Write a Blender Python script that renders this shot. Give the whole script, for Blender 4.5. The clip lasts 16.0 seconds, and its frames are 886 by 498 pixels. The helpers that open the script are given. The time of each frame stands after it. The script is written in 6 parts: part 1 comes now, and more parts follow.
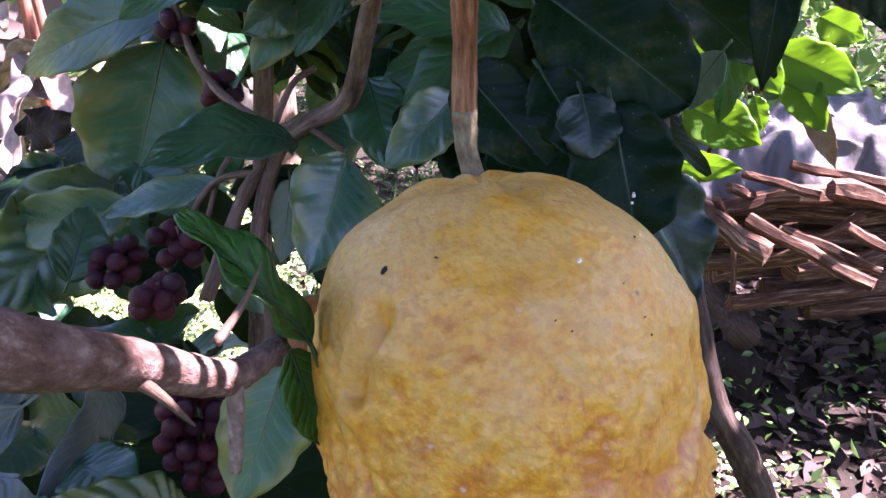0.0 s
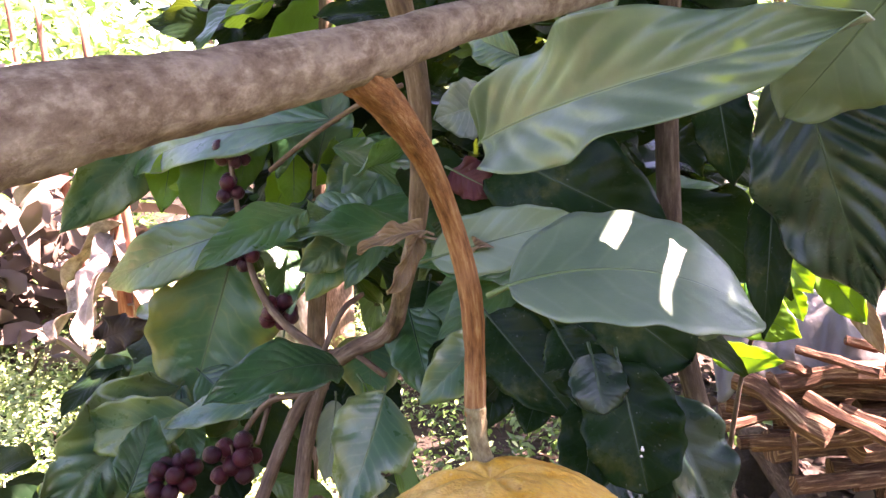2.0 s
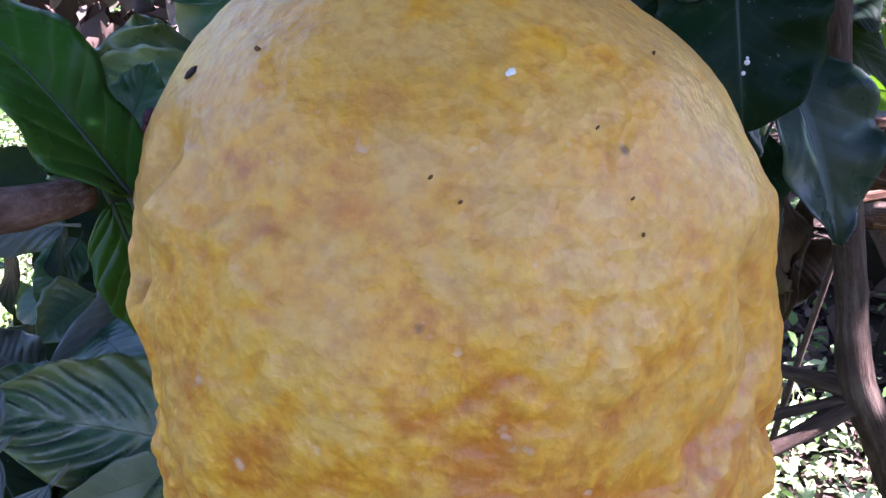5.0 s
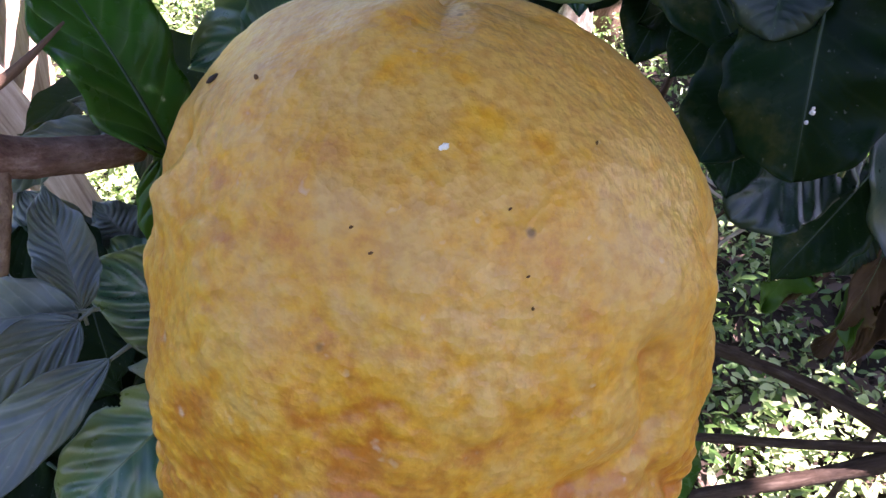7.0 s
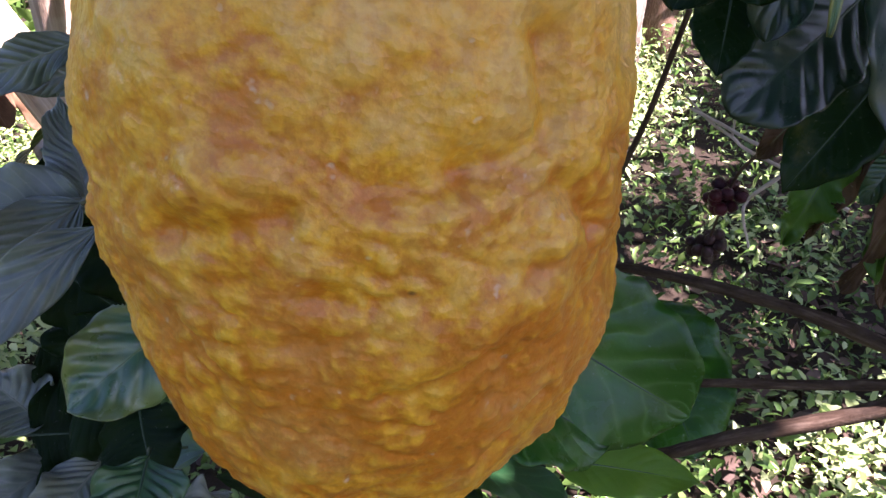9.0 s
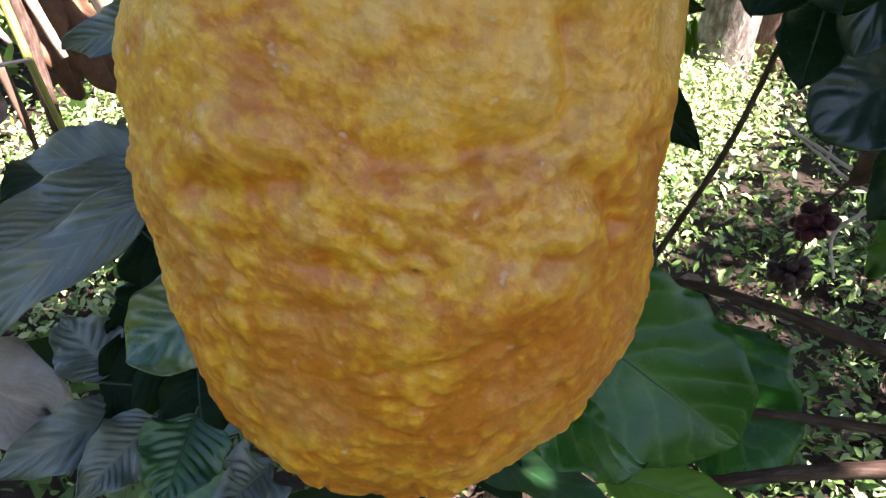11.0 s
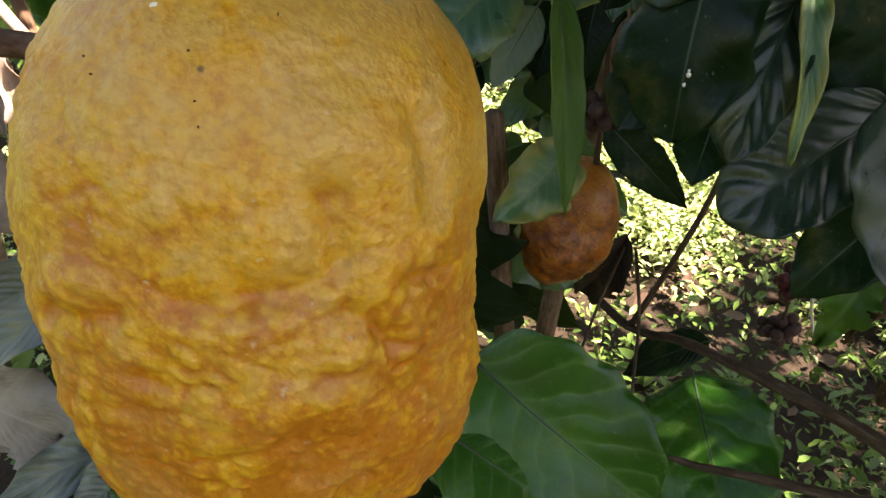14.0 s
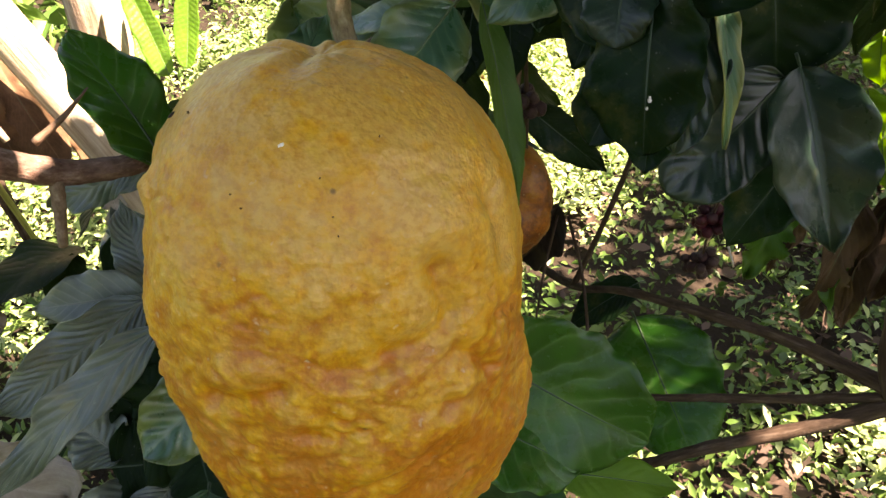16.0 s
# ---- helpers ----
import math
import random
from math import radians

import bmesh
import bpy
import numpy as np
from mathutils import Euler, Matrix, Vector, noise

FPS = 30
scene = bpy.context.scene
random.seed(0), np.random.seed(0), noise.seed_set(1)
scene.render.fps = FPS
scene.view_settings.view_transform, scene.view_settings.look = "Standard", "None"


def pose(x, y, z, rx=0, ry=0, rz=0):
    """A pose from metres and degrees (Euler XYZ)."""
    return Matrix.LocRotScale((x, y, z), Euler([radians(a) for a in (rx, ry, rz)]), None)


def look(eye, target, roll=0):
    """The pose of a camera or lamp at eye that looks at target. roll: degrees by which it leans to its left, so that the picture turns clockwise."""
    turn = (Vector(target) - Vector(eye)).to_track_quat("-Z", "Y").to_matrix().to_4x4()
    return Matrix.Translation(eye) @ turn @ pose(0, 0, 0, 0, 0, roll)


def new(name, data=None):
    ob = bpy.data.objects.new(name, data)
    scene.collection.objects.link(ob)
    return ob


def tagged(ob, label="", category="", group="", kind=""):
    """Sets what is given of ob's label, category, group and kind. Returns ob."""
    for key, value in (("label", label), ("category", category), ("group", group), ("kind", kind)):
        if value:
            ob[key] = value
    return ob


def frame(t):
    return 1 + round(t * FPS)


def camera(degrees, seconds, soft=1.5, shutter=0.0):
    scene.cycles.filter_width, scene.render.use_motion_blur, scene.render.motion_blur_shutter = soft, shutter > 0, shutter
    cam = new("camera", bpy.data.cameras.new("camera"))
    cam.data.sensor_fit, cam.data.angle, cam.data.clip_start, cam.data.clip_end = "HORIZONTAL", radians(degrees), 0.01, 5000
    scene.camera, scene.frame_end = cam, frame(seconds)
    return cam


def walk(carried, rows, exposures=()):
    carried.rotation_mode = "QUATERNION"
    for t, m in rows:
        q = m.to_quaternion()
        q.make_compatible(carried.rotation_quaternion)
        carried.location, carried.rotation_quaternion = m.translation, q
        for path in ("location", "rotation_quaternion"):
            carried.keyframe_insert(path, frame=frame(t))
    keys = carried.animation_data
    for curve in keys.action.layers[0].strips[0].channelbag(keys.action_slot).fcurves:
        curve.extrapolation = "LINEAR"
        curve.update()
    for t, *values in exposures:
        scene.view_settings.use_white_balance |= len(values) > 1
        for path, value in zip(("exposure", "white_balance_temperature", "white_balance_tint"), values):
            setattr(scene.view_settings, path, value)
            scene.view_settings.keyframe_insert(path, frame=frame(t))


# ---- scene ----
cam = camera(61.4, 16.0)
PATH = [
    (0, (0.01, -0.004, 1.509), (-0.03, 1.819, 0.688), -0.3),
    (0.5, (0.017, 0.0, 1.526), (-0.043, 1.87, 0.819), -0.5),
    (1, (0.019, -0.008, 1.546), (-0.097, 1.894, 0.938), -0.9),
    (1.5, (0.026, -0.017, 1.563), (-0.09, 1.918, 1.07), -1.2),
    (2, (0.027, -0.032, 1.572), (-0.156, 1.915, 1.153), -1.6),
    (2.5, (0.034, -0.04, 1.564), (-0.191, 1.889, 1.087), -2.7),
    (3, (0.041, -0.022, 1.534), (-0.191, 1.853, 0.878), -3.2),
    (3.5, (0.038, 0.002, 1.497), (-0.187, 1.823, 0.701), -2.8),
    (4, (0.045, 0.031, 1.479), (-0.223, 1.81, 0.606), -2.8),
    (4.5, (0.05, 0.065, 1.458), (-0.301, 1.776, 0.484), -1.7),
    (5, (0.06, 0.08, 1.453), (-0.378, 1.754, 0.45), 0.1),
    (5.2, (0.065, 0.084, 1.455), (-0.412, 1.742, 0.443), 0.9),
    (7.3, (0.102, 0.087, 1.48), (-0.619, 1.527, 0.294), 5.4),
    (7.5, (0.109, 0.082, 1.476), (-0.634, 1.55, 0.338), 4.1),
    (8, (0.109, 0.053, 1.463), (-0.567, 1.538, 0.307), 2.8),
    (8.5, (0.122, 0.05, 1.453), (-0.578, 1.526, 0.3), 3.0),
    (9, (0.138, 0.071, 1.43), (-0.709, 1.485, 0.297), 2.6),
    (9.5, (0.147, 0.086, 1.422), (-0.826, 1.421, 0.295), 3.3),
    (9.7, (0.146, 0.089, 1.42), (-0.854, 1.41, 0.3), 3.7),
    (11.8, (0.165, 0.074, 1.45), (-0.877, 1.333, 0.297), 3.6),
    (12, (0.172, 0.078, 1.463), (-0.908, 1.348, 0.356), 3.8),
    (12.5, (0.183, 0.087, 1.465), (-0.958, 1.285, 0.341), 4.4),
    (13, (0.188, 0.08, 1.469), (-0.957, 1.266, 0.337), 0.1),
    (13.5, (0.204, 0.101, 1.465), (-0.989, 1.221, 0.315), 1.6),
    (14, (0.205, 0.109, 1.47), (-0.959, 1.303, 0.367), 2.3),
    (14.5, (0.204, 0.098, 1.48), (-0.929, 1.322, 0.375), 0.5),
    (15, (0.199, 0.082, 1.501), (-0.905, 1.334, 0.398), -1.3),
    (15.5, (0.187, 0.067, 1.508), (-0.813, 1.406, 0.41), -1.3),
    (16, (0.184, 0.055, 1.517), (-0.747, 1.385, 0.349), -2.7),
]
# the camera opens up for the shaded leaves, and its white balance drifts from cool to warm
EXPOSURES = [(0.0, 3.93, 5700, 54), (0.5, 4.46, 5850, 53), (1.0, 4.86, 6400, 49), (2.0, 4.86, 7200, 53), (3.0, 4.72, 6700, 61), (3.5, 4.46, 5700, 65), (4.5, 3.9, 5600, 61), (5.0, 3.87, 5450, 48), (8.0, 3.57, 6300, 47), (9.5, 3.41, 6250, 42), (12.0, 3.53, 6750, 28), (13.5, 3.58, 8050, 26), (14.0, 3.61, 8250, 27), (14.5, 3.72, 7550, 21), (15.0, 3.66, 7950, 23), (16.0, 3.56, 8450, 27)]
walk(cam, [(t, look(eye, target, roll)) for t, eye, target, roll in PATH], EXPOSURES)

# ---- light ----
SUN_EL, SUN_AZ = 55.0, 75.0   # degrees up, and clockwise from the way ahead
world = bpy.data.worlds.new("sky")
scene.world = world
world.use_nodes = True
wn = world.node_tree.nodes
sky = wn.new("ShaderNodeTexSky")
sky.sky_type, sky.sun_disc = "NISHITA", False
sky.sun_elevation, sky.sun_rotation = radians(SUN_EL), radians(SUN_AZ)
wn["Background"].inputs["Strength"].default_value = 0.05
world.node_tree.links.new(sky.outputs[0], wn["Background"].inputs["Color"])
sun = new("sun", bpy.data.lights.new("sun", "SUN"))
sun.data.energy, sun.data.angle, sun.data.color = 5.0, radians(0.55), (1.0, 0.95, 0.86)
SUN_WAY = Vector((math.sin(radians(SUN_AZ)) * math.cos(radians(SUN_EL)), math.cos(radians(SUN_AZ)) * math.cos(radians(SUN_EL)), math.sin(radians(SUN_EL))))
sun.matrix_world = look(SUN_WAY * 20, (0, 0, 0))


# ---- materials ----
def node_material(name):
    m = bpy.data.materials.new(name)
    m.use_nodes = True
    nt = m.node_tree
    return m, nt, nt.nodes["Principled BSDF"], nt.nodes["Material Output"]


def add(nt, kind, **values):
    n = nt.nodes.new(kind)
    for key, value in values.items():
        n.inputs[key.replace("_", " ")].default_value = value
    return n


def ramp(nt, source, stops):
    n = nt.nodes.new("ShaderNodeValToRGB")
    while len(n.color_ramp.elements) < len(stops):
        n.color_ramp.elements.new(0.5)
    for e, (at, col) in zip(n.color_ramp.elements, stops):
        e.position, e.color = at, (*col, 1)
    nt.links.new(source, n.inputs[0])
    return n


def mixed(nt, fac, a, b, blend="MIX"):
    n = nt.nodes.new("ShaderNodeMix")
    n.data_type, n.blend_type = "RGBA", blend
    for socket, value in ((n.inputs[0], fac), (n.inputs[6], a), (n.inputs[7], b)):
        if isinstance(value, bpy.types.NodeSocket):
            nt.links.new(value, socket)
        else:
            socket.default_value = value if isinstance(value, (int, float)) else (*value, 1)
    return n.outputs[2]


def calc(nt, op, a, b=0.0, c=0.0):
    n = nt.nodes.new("ShaderNodeMath")
    n.operation = op
    for socket, value in zip(n.inputs, (a, b, c)):
        if isinstance(value, bpy.types.NodeSocket):
            nt.links.new(value, socket)
        else:
            socket.default_value = value
    return n.outputs[0]


def noise_of(nt, scale, detail=4.0, rough=0.6, coord="Object", stretch=None):
    tc = nt.nodes.new("ShaderNodeTexCoord")
    out = tc.outputs[coord]
    if stretch:
        mp = nt.nodes.new("ShaderNodeMapping")
        mp.inputs["Scale"].default_value = stretch
        nt.links.new(out, mp.inputs[0])
        out = mp.outputs[0]
    n = add(nt, "ShaderNodeTexNoise", Scale=scale, Detail=detail, Roughness=rough)
    nt.links.new(out, n.inputs["Vector"])
    return n.outputs["Fac"]


def bump(nt, bsdf, height, strength, distance):
    b = add(nt, "ShaderNodeBump", Strength=strength, Distance=distance)
    nt.links.new(height, b.inputs["Height"])
    nt.links.new(b.outputs[0], bsdf.inputs["Normal"])


def leaf_material(name, dark, light, vein, rough=0.38, through_light=0.25, glow=(0.35, 0.55, 0.04), veins=9.0, blotch=(0.20, 0.17, 0.05), blotched=0.15, edge=None, ribbed=0.3, gloss=0.22, sides=0.14):
    """A leaf's blade: midrib, side veins, mottling and some brown blotches; part of the light goes through it."""
    m, nt, bsdf, out = node_material(name)
    uv = nt.nodes.new("ShaderNodeUVMap")
    sep = nt.nodes.new("ShaderNodeSeparateXYZ")
    nt.links.new(uv.outputs[0], sep.inputs[0])
    across = calc(nt, "ABSOLUTE", calc(nt, "SUBTRACT", sep.outputs[1], 0.5))
    rib = calc(nt, "SUBTRACT", 1.0, calc(nt, "SMOOTH_MIN", calc(nt, "MULTIPLY", across, 40.0), 1.0, 0.2))
    wander = calc(nt, "MULTIPLY_ADD", noise_of(nt, 26.0, 2.0, 0.5), 0.22, -0.11)
    phase = calc(nt, "MULTIPLY", calc(nt, "ADD", wander, calc(nt, "SUBTRACT", sep.outputs[0], calc(nt, "MULTIPLY", across, 0.55))), veins * math.pi)
    side = calc(nt, "POWER", calc(nt, "ABSOLUTE", calc(nt, "COSINE", phase)), 24.0)
    info = nt.nodes.new("ShaderNodeObjectInfo")
    base = mixed(nt, ramp(nt, noise_of(nt, 24.0, 5.0, 0.65), [(0.34, (0, 0, 0)), (0.66, (1, 1, 1))]).outputs[0], dark, light)
    base = mixed(nt, calc(nt, "MULTIPLY", info.outputs["Random"], 0.45), base, light)
    spots = ramp(nt, noise_of(nt, 26.0, 5.0, 0.7), [(0.60, (0, 0, 0)), (0.72, (1, 1, 1))])
    base = mixed(nt, calc(nt, "MULTIPLY", spots.outputs[0], blotched), base, blotch)
    specks = ramp(nt, noise_of(nt, 420.0, 2.0, 0.5), [(0.70, (0, 0, 0)), (0.78, (1, 1, 1))])
    base = mixed(nt, calc(nt, "MULTIPLY", specks.outputs[0], 0.25), base, (0.30, 0.34, 0.26))
    if edge:
        aged = calc(nt, "MULTIPLY_ADD", noise_of(nt, 22.0, 4.0, 0.6), 0.9, -0.45)
        aged = calc(nt, "ADD", aged, calc(nt, "MULTIPLY_ADD", across, 2.2, calc(nt, "MULTIPLY", calc(nt, "COSINE", phase), 0.10)))
        aged = ramp(nt, aged, [(0.55, (0, 0, 0)), (1.0, (1, 1, 1))])
        base = mixed(nt, aged.outputs[0], base, edge)
    lines = calc(nt, "MAXIMUM", calc(nt, "MULTIPLY", rib, 0.55), calc(nt, "MULTIPLY", side, sides))
    base = mixed(nt, lines, base, vein)
    nt.links.new(base, bsdf.inputs["Base Color"])
    rg = calc(nt, "MULTIPLY_ADD", noise_of(nt, 60.0), 0.30, rough - 0.15)
    nt.links.new(rg, bsdf.inputs["Roughness"])
    bsdf.inputs["Specular IOR Level"].default_value = gloss
    swell = calc(nt, "MULTIPLY", calc(nt, "ABSOLUTE", calc(nt, "SINE", phase)), calc(nt, "MINIMUM", calc(nt, "MULTIPLY", across, 7.0), 1.0))
    relief = calc(nt, "ADD", calc(nt, "MULTIPLY", swell, ribbed), calc(nt, "MULTIPLY", noise_of(nt, 220.0, 4.0), 0.14))
    relief = calc(nt, "ADD", relief, calc(nt, "MULTIPLY", noise_of(nt, 30.0, 2.0), 0.9))
    bump(nt, bsdf, relief, 0.8, 0.0022)
    if through_light:
        tr = nt.nodes.new("ShaderNodeBsdfTranslucent")
        nt.links.new(mixed(nt, 0.75, base, glow), tr.inputs[0])
        mx = nt.nodes.new("ShaderNodeMixShader")
        mx.inputs[0].default_value = through_light
        nt.links.new(bsdf.outputs[0], mx.inputs[1])
        nt.links.new(tr.outputs[0], mx.inputs[2])
        nt.links.new(mx.outputs[0], out.inputs[0])
    return m


def bark_material(name, dark, mid, pale, scale=60.0, streak=(0.14, 1, 1), rough=0.85, depth=0.002, lichen=0.0):
    m, nt, bsdf, out = node_material(name)
    grain = noise_of(nt, scale * 3, 6.0, 0.7, "UV", streak)
    base = ramp(nt, grain, [(0.32, dark), (0.52, mid), (0.72, pale)]).outputs[0]
    patch = ramp(nt, noise_of(nt, scale * 0.7, 4.0, 0.65, "UV", (0.7, 1, 1)), [(0.50, (0, 0, 0)), (0.66, (1, 1, 1))]).outputs[0]
    base = mixed(nt, calc(nt, "MULTIPLY", patch, 0.35 + lichen), base, pale)
    nt.links.new(base, bsdf.inputs["Base Color"])
    bsdf.inputs["Roughness"].default_value = rough
    bsdf.inputs["Specular IOR Level"].default_value = 0.15
    bump(nt, bsdf, calc(nt, "ADD", grain, calc(nt, "MULTIPLY", noise_of(nt, scale * 9, 3.0), 0.3)), 0.7, depth)
    return m


def plain_material(name, a, b, scale, rough=0.7, depth=0.0, fine=6.0, random=0.0, c=None, trans=0.0, island=False):
    m, nt, bsdf, out = node_material(name)
    base = mixed(nt, noise_of(nt, scale), a, b)
    base = mixed(nt, calc(nt, "MULTIPLY", noise_of(nt, scale * fine, 3.0), 0.4), base, b)
    if random:
        if island:
            pick = nt.nodes.new("ShaderNodeNewGeometry").outputs["Random Per Island"]
        else:
            pick = nt.nodes.new("ShaderNodeObjectInfo").outputs["Random"]
        base = mixed(nt, calc(nt, "MULTIPLY", pick, random), base, c or b)
    nt.links.new(base, bsdf.inputs["Base Color"])
    bsdf.inputs["Roughness"].default_value = rough
    bsdf.inputs["Specular IOR Level"].default_value = 0.15 if rough > 0.6 else 0.32
    if depth:
        bump(nt, bsdf, noise_of(nt, scale * fine, 4.0), 0.8, depth)
    if trans:
        tr = nt.nodes.new("ShaderNodeBsdfTranslucent")
        nt.links.new(base, tr.inputs[0])
        mx = nt.nodes.new("ShaderNodeMixShader")
        mx.inputs[0].default_value = trans
        nt.links.new(bsdf.outputs[0], mx.inputs[1])
        nt.links.new(tr.outputs[0], mx.inputs[2])
        nt.links.new(mx.outputs[0], out.inputs[0])
    return m


def rind_material(name, gold, orange, pale, grey):
    """Citron rind: orange in the hollows and towards the blossom end, yellow on the knobs, dull and scurfy on the
    shoulder, with oil glands and black specks. Its darker hollows and low end and brighter knobs are also shading put
    into the colour.
    """
    m, nt, bsdf, out = node_material(name)
    tc = nt.nodes.new("ShaderNodeTexCoord")
    sep = nt.nodes.new("ShaderNodeSeparateXYZ")
    nt.links.new(tc.outputs["Object"], sep.inputs[0])
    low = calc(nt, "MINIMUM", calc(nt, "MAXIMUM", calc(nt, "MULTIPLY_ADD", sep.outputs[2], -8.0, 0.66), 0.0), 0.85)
    # hollows: orange pigment, with some shade put into the colour
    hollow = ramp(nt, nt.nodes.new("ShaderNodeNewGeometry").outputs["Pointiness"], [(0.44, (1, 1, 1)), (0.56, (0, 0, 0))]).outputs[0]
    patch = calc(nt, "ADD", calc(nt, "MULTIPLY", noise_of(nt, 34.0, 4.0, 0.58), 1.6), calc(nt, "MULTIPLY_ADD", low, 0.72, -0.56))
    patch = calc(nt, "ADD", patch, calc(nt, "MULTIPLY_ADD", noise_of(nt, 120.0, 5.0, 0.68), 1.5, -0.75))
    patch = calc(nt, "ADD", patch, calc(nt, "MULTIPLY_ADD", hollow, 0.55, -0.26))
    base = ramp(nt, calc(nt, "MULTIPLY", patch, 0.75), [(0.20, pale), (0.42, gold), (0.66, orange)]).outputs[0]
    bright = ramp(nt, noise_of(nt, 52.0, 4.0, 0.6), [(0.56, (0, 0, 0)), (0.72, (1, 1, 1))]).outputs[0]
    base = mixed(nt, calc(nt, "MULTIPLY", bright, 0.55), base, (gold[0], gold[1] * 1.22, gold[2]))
    # knob tops brightened, a highlight put into the colour
    knob_highlight = ramp(nt, nt.nodes.new("ShaderNodeNewGeometry").outputs["Pointiness"], [(0.50, (0, 0, 0)), (0.60, (1, 1, 1))]).outputs[0]
    base = mixed(nt, calc(nt, "MULTIPLY", knob_highlight, 0.72), base, (gold[0] * 1.28, gold[1] * 1.55, gold[2] * 3.0))
    grain = ramp(nt, noise_of(nt, 330.0, 3.0, 0.6, stretch=(1, 1, 1.3)), [(0.36, (1, 1, 1)), (0.56, (0, 0, 0))]).outputs[0]
    base = mixed(nt, calc(nt, "MULTIPLY", grain, 0.38), base, tuple(0.72 * c for c in orange))
    scurf = ramp(nt, calc(nt, "SUBTRACT", noise_of(nt, 46.0, 7.0, 0.74), calc(nt, "MULTIPLY", low, 0.07)), [(0.42, (0, 0, 0)), (0.62, (1, 1, 1))]).outputs[0]
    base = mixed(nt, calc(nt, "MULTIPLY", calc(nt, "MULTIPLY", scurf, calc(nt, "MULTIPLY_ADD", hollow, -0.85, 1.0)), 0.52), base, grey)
    flecks = ramp(nt, noise_of(nt, 240.0, 2.0, 0.5), [(0.70, (0, 0, 0)), (0.78, (1, 1, 1))]).outputs[0]
    base = mixed(nt, calc(nt, "MULTIPLY", flecks, 0.45), base, (0.56, 0.46, 0.34))
    for scale, share, wide in ((75.0, 0.16, 0.075), (130.0, 0.07, 0.11)):
        voro = add(nt, "ShaderNodeTexVoronoi", Scale=scale, Randomness=1.0)
        nt.links.new(tc.outputs["Object"], voro.inputs["Vector"])
        dot = ramp(nt, voro.outputs["Distance"], [(wide * 0.5, (1, 1, 1)), (wide * 1.3, (0, 0, 0))]).outputs[0]
        sel = nt.nodes.new("ShaderNodeSeparateXYZ")
        nt.links.new(voro.outputs["Color"], sel.inputs[0])
        dot = calc(nt, "MULTIPLY", dot, calc(nt, "LESS_THAN", sel.outputs[0], share))
        base = mixed(nt, calc(nt, "MULTIPLY", dot, 0.7), base, (0.07, 0.035, 0.015))
    nt.links.new(base, bsdf.inputs["Base Color"])
    nt.links.new(calc(nt, "MULTIPLY_ADD", noise_of(nt, 70.0, 4.0), 0.30, 0.27), bsdf.inputs["Roughness"])
    bsdf.inputs["Specular IOR Level"].default_value = 0.45
    bsdf.inputs["Subsurface Weight"].default_value = 0.08
    bsdf.inputs["Subsurface Scale"].default_value = 0.002
    bsdf.inputs["Subsurface Radius"].default_value = (1.0, 0.55, 0.15)
    glands = add(nt, "ShaderNodeTexVoronoi", Scale=620.0)
    nt.links.new(tc.outputs["Object"], glands.inputs["Vector"])
    h = calc(nt, "ADD", calc(nt, "MULTIPLY", noise_of(nt, 170.0, 4.0, 0.5), 0.8), calc(nt, "MULTIPLY", glands.outputs["Distance"], 0.16))
    bump(nt, bsdf, h, 0.85, 0.0014)
    return m


COFFEE = leaf_material("coffee_leaf", (0.005, 0.031, 0.011), (0.016, 0.074, 0.024), (0.055, 0.125, 0.050), 0.33, 0.10, ribbed=0.20, gloss=0.50, sides=0.32)
# dark copy of the coffee leaf, with the shrub's inner shade in its colour
COFFEE_SHADED = leaf_material("shaded_coffee_leaf", (0.0015, 0.006, 0.003), (0.005, 0.015, 0.005), (0.012, 0.024, 0.01), 0.5, 0.04, blotch=(0.03, 0.02, 0.008), gloss=0.05)
COFFEE_PALE = leaf_material("aged_coffee_leaf", (0.012, 0.072, 0.032), (0.040, 0.122, 0.048), (0.13, 0.19, 0.070), 0.40, 0.12, blotched=0.25, edge=(0.16, 0.17, 0.040), ribbed=0.10, gloss=0.50, sides=0.34)
COFFEE_GREY = leaf_material("greyish_coffee_leaf", (0.018, 0.040, 0.032), (0.105, 0.132, 0.112), (0.20, 0.22, 0.18), 0.36, 0.08, blotched=0.35, ribbed=0.10, gloss=0.45, sides=0.28)
COFFEE_SHEEN = leaf_material("bluish_coffee_leaf", (0.008, 0.050, 0.025), (0.034, 0.100, 0.056), (0.11, 0.18, 0.090), 0.30, 0.10, blotched=0.25, edge=(0.085, 0.125, 0.035), ribbed=0.08, gloss=0.65, sides=0.30)
# near-black base: the deep shade among the leaves is put into the colour
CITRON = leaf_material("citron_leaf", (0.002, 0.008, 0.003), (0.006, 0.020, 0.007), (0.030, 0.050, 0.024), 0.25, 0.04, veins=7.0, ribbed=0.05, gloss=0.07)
CITRON_RIBBED = leaf_material("ribbed_citron_leaf", (0.003, 0.012, 0.007), (0.012, 0.031, 0.020), (0.04, 0.07, 0.045), 0.30, 0.03, veins=9.0, ribbed=0.04, gloss=0.36)
CITRON_GREY = leaf_material("citron_leaf_underside", (0.060, 0.105, 0.072), (0.115, 0.165, 0.115), (0.17, 0.22, 0.15), 0.36, 0.18, glow=(0.45, 0.62, 0.04), veins=7.0, ribbed=0.08, gloss=0.62, sides=0.3)
FRESHDARK = leaf_material("glossy_citron_leaf", (0.005, 0.040, 0.005), (0.018, 0.090, 0.010), (0.085, 0.17, 0.050), 0.26, 0.16, veins=7.0, ribbed=0.26, gloss=0.28, sides=0.34)
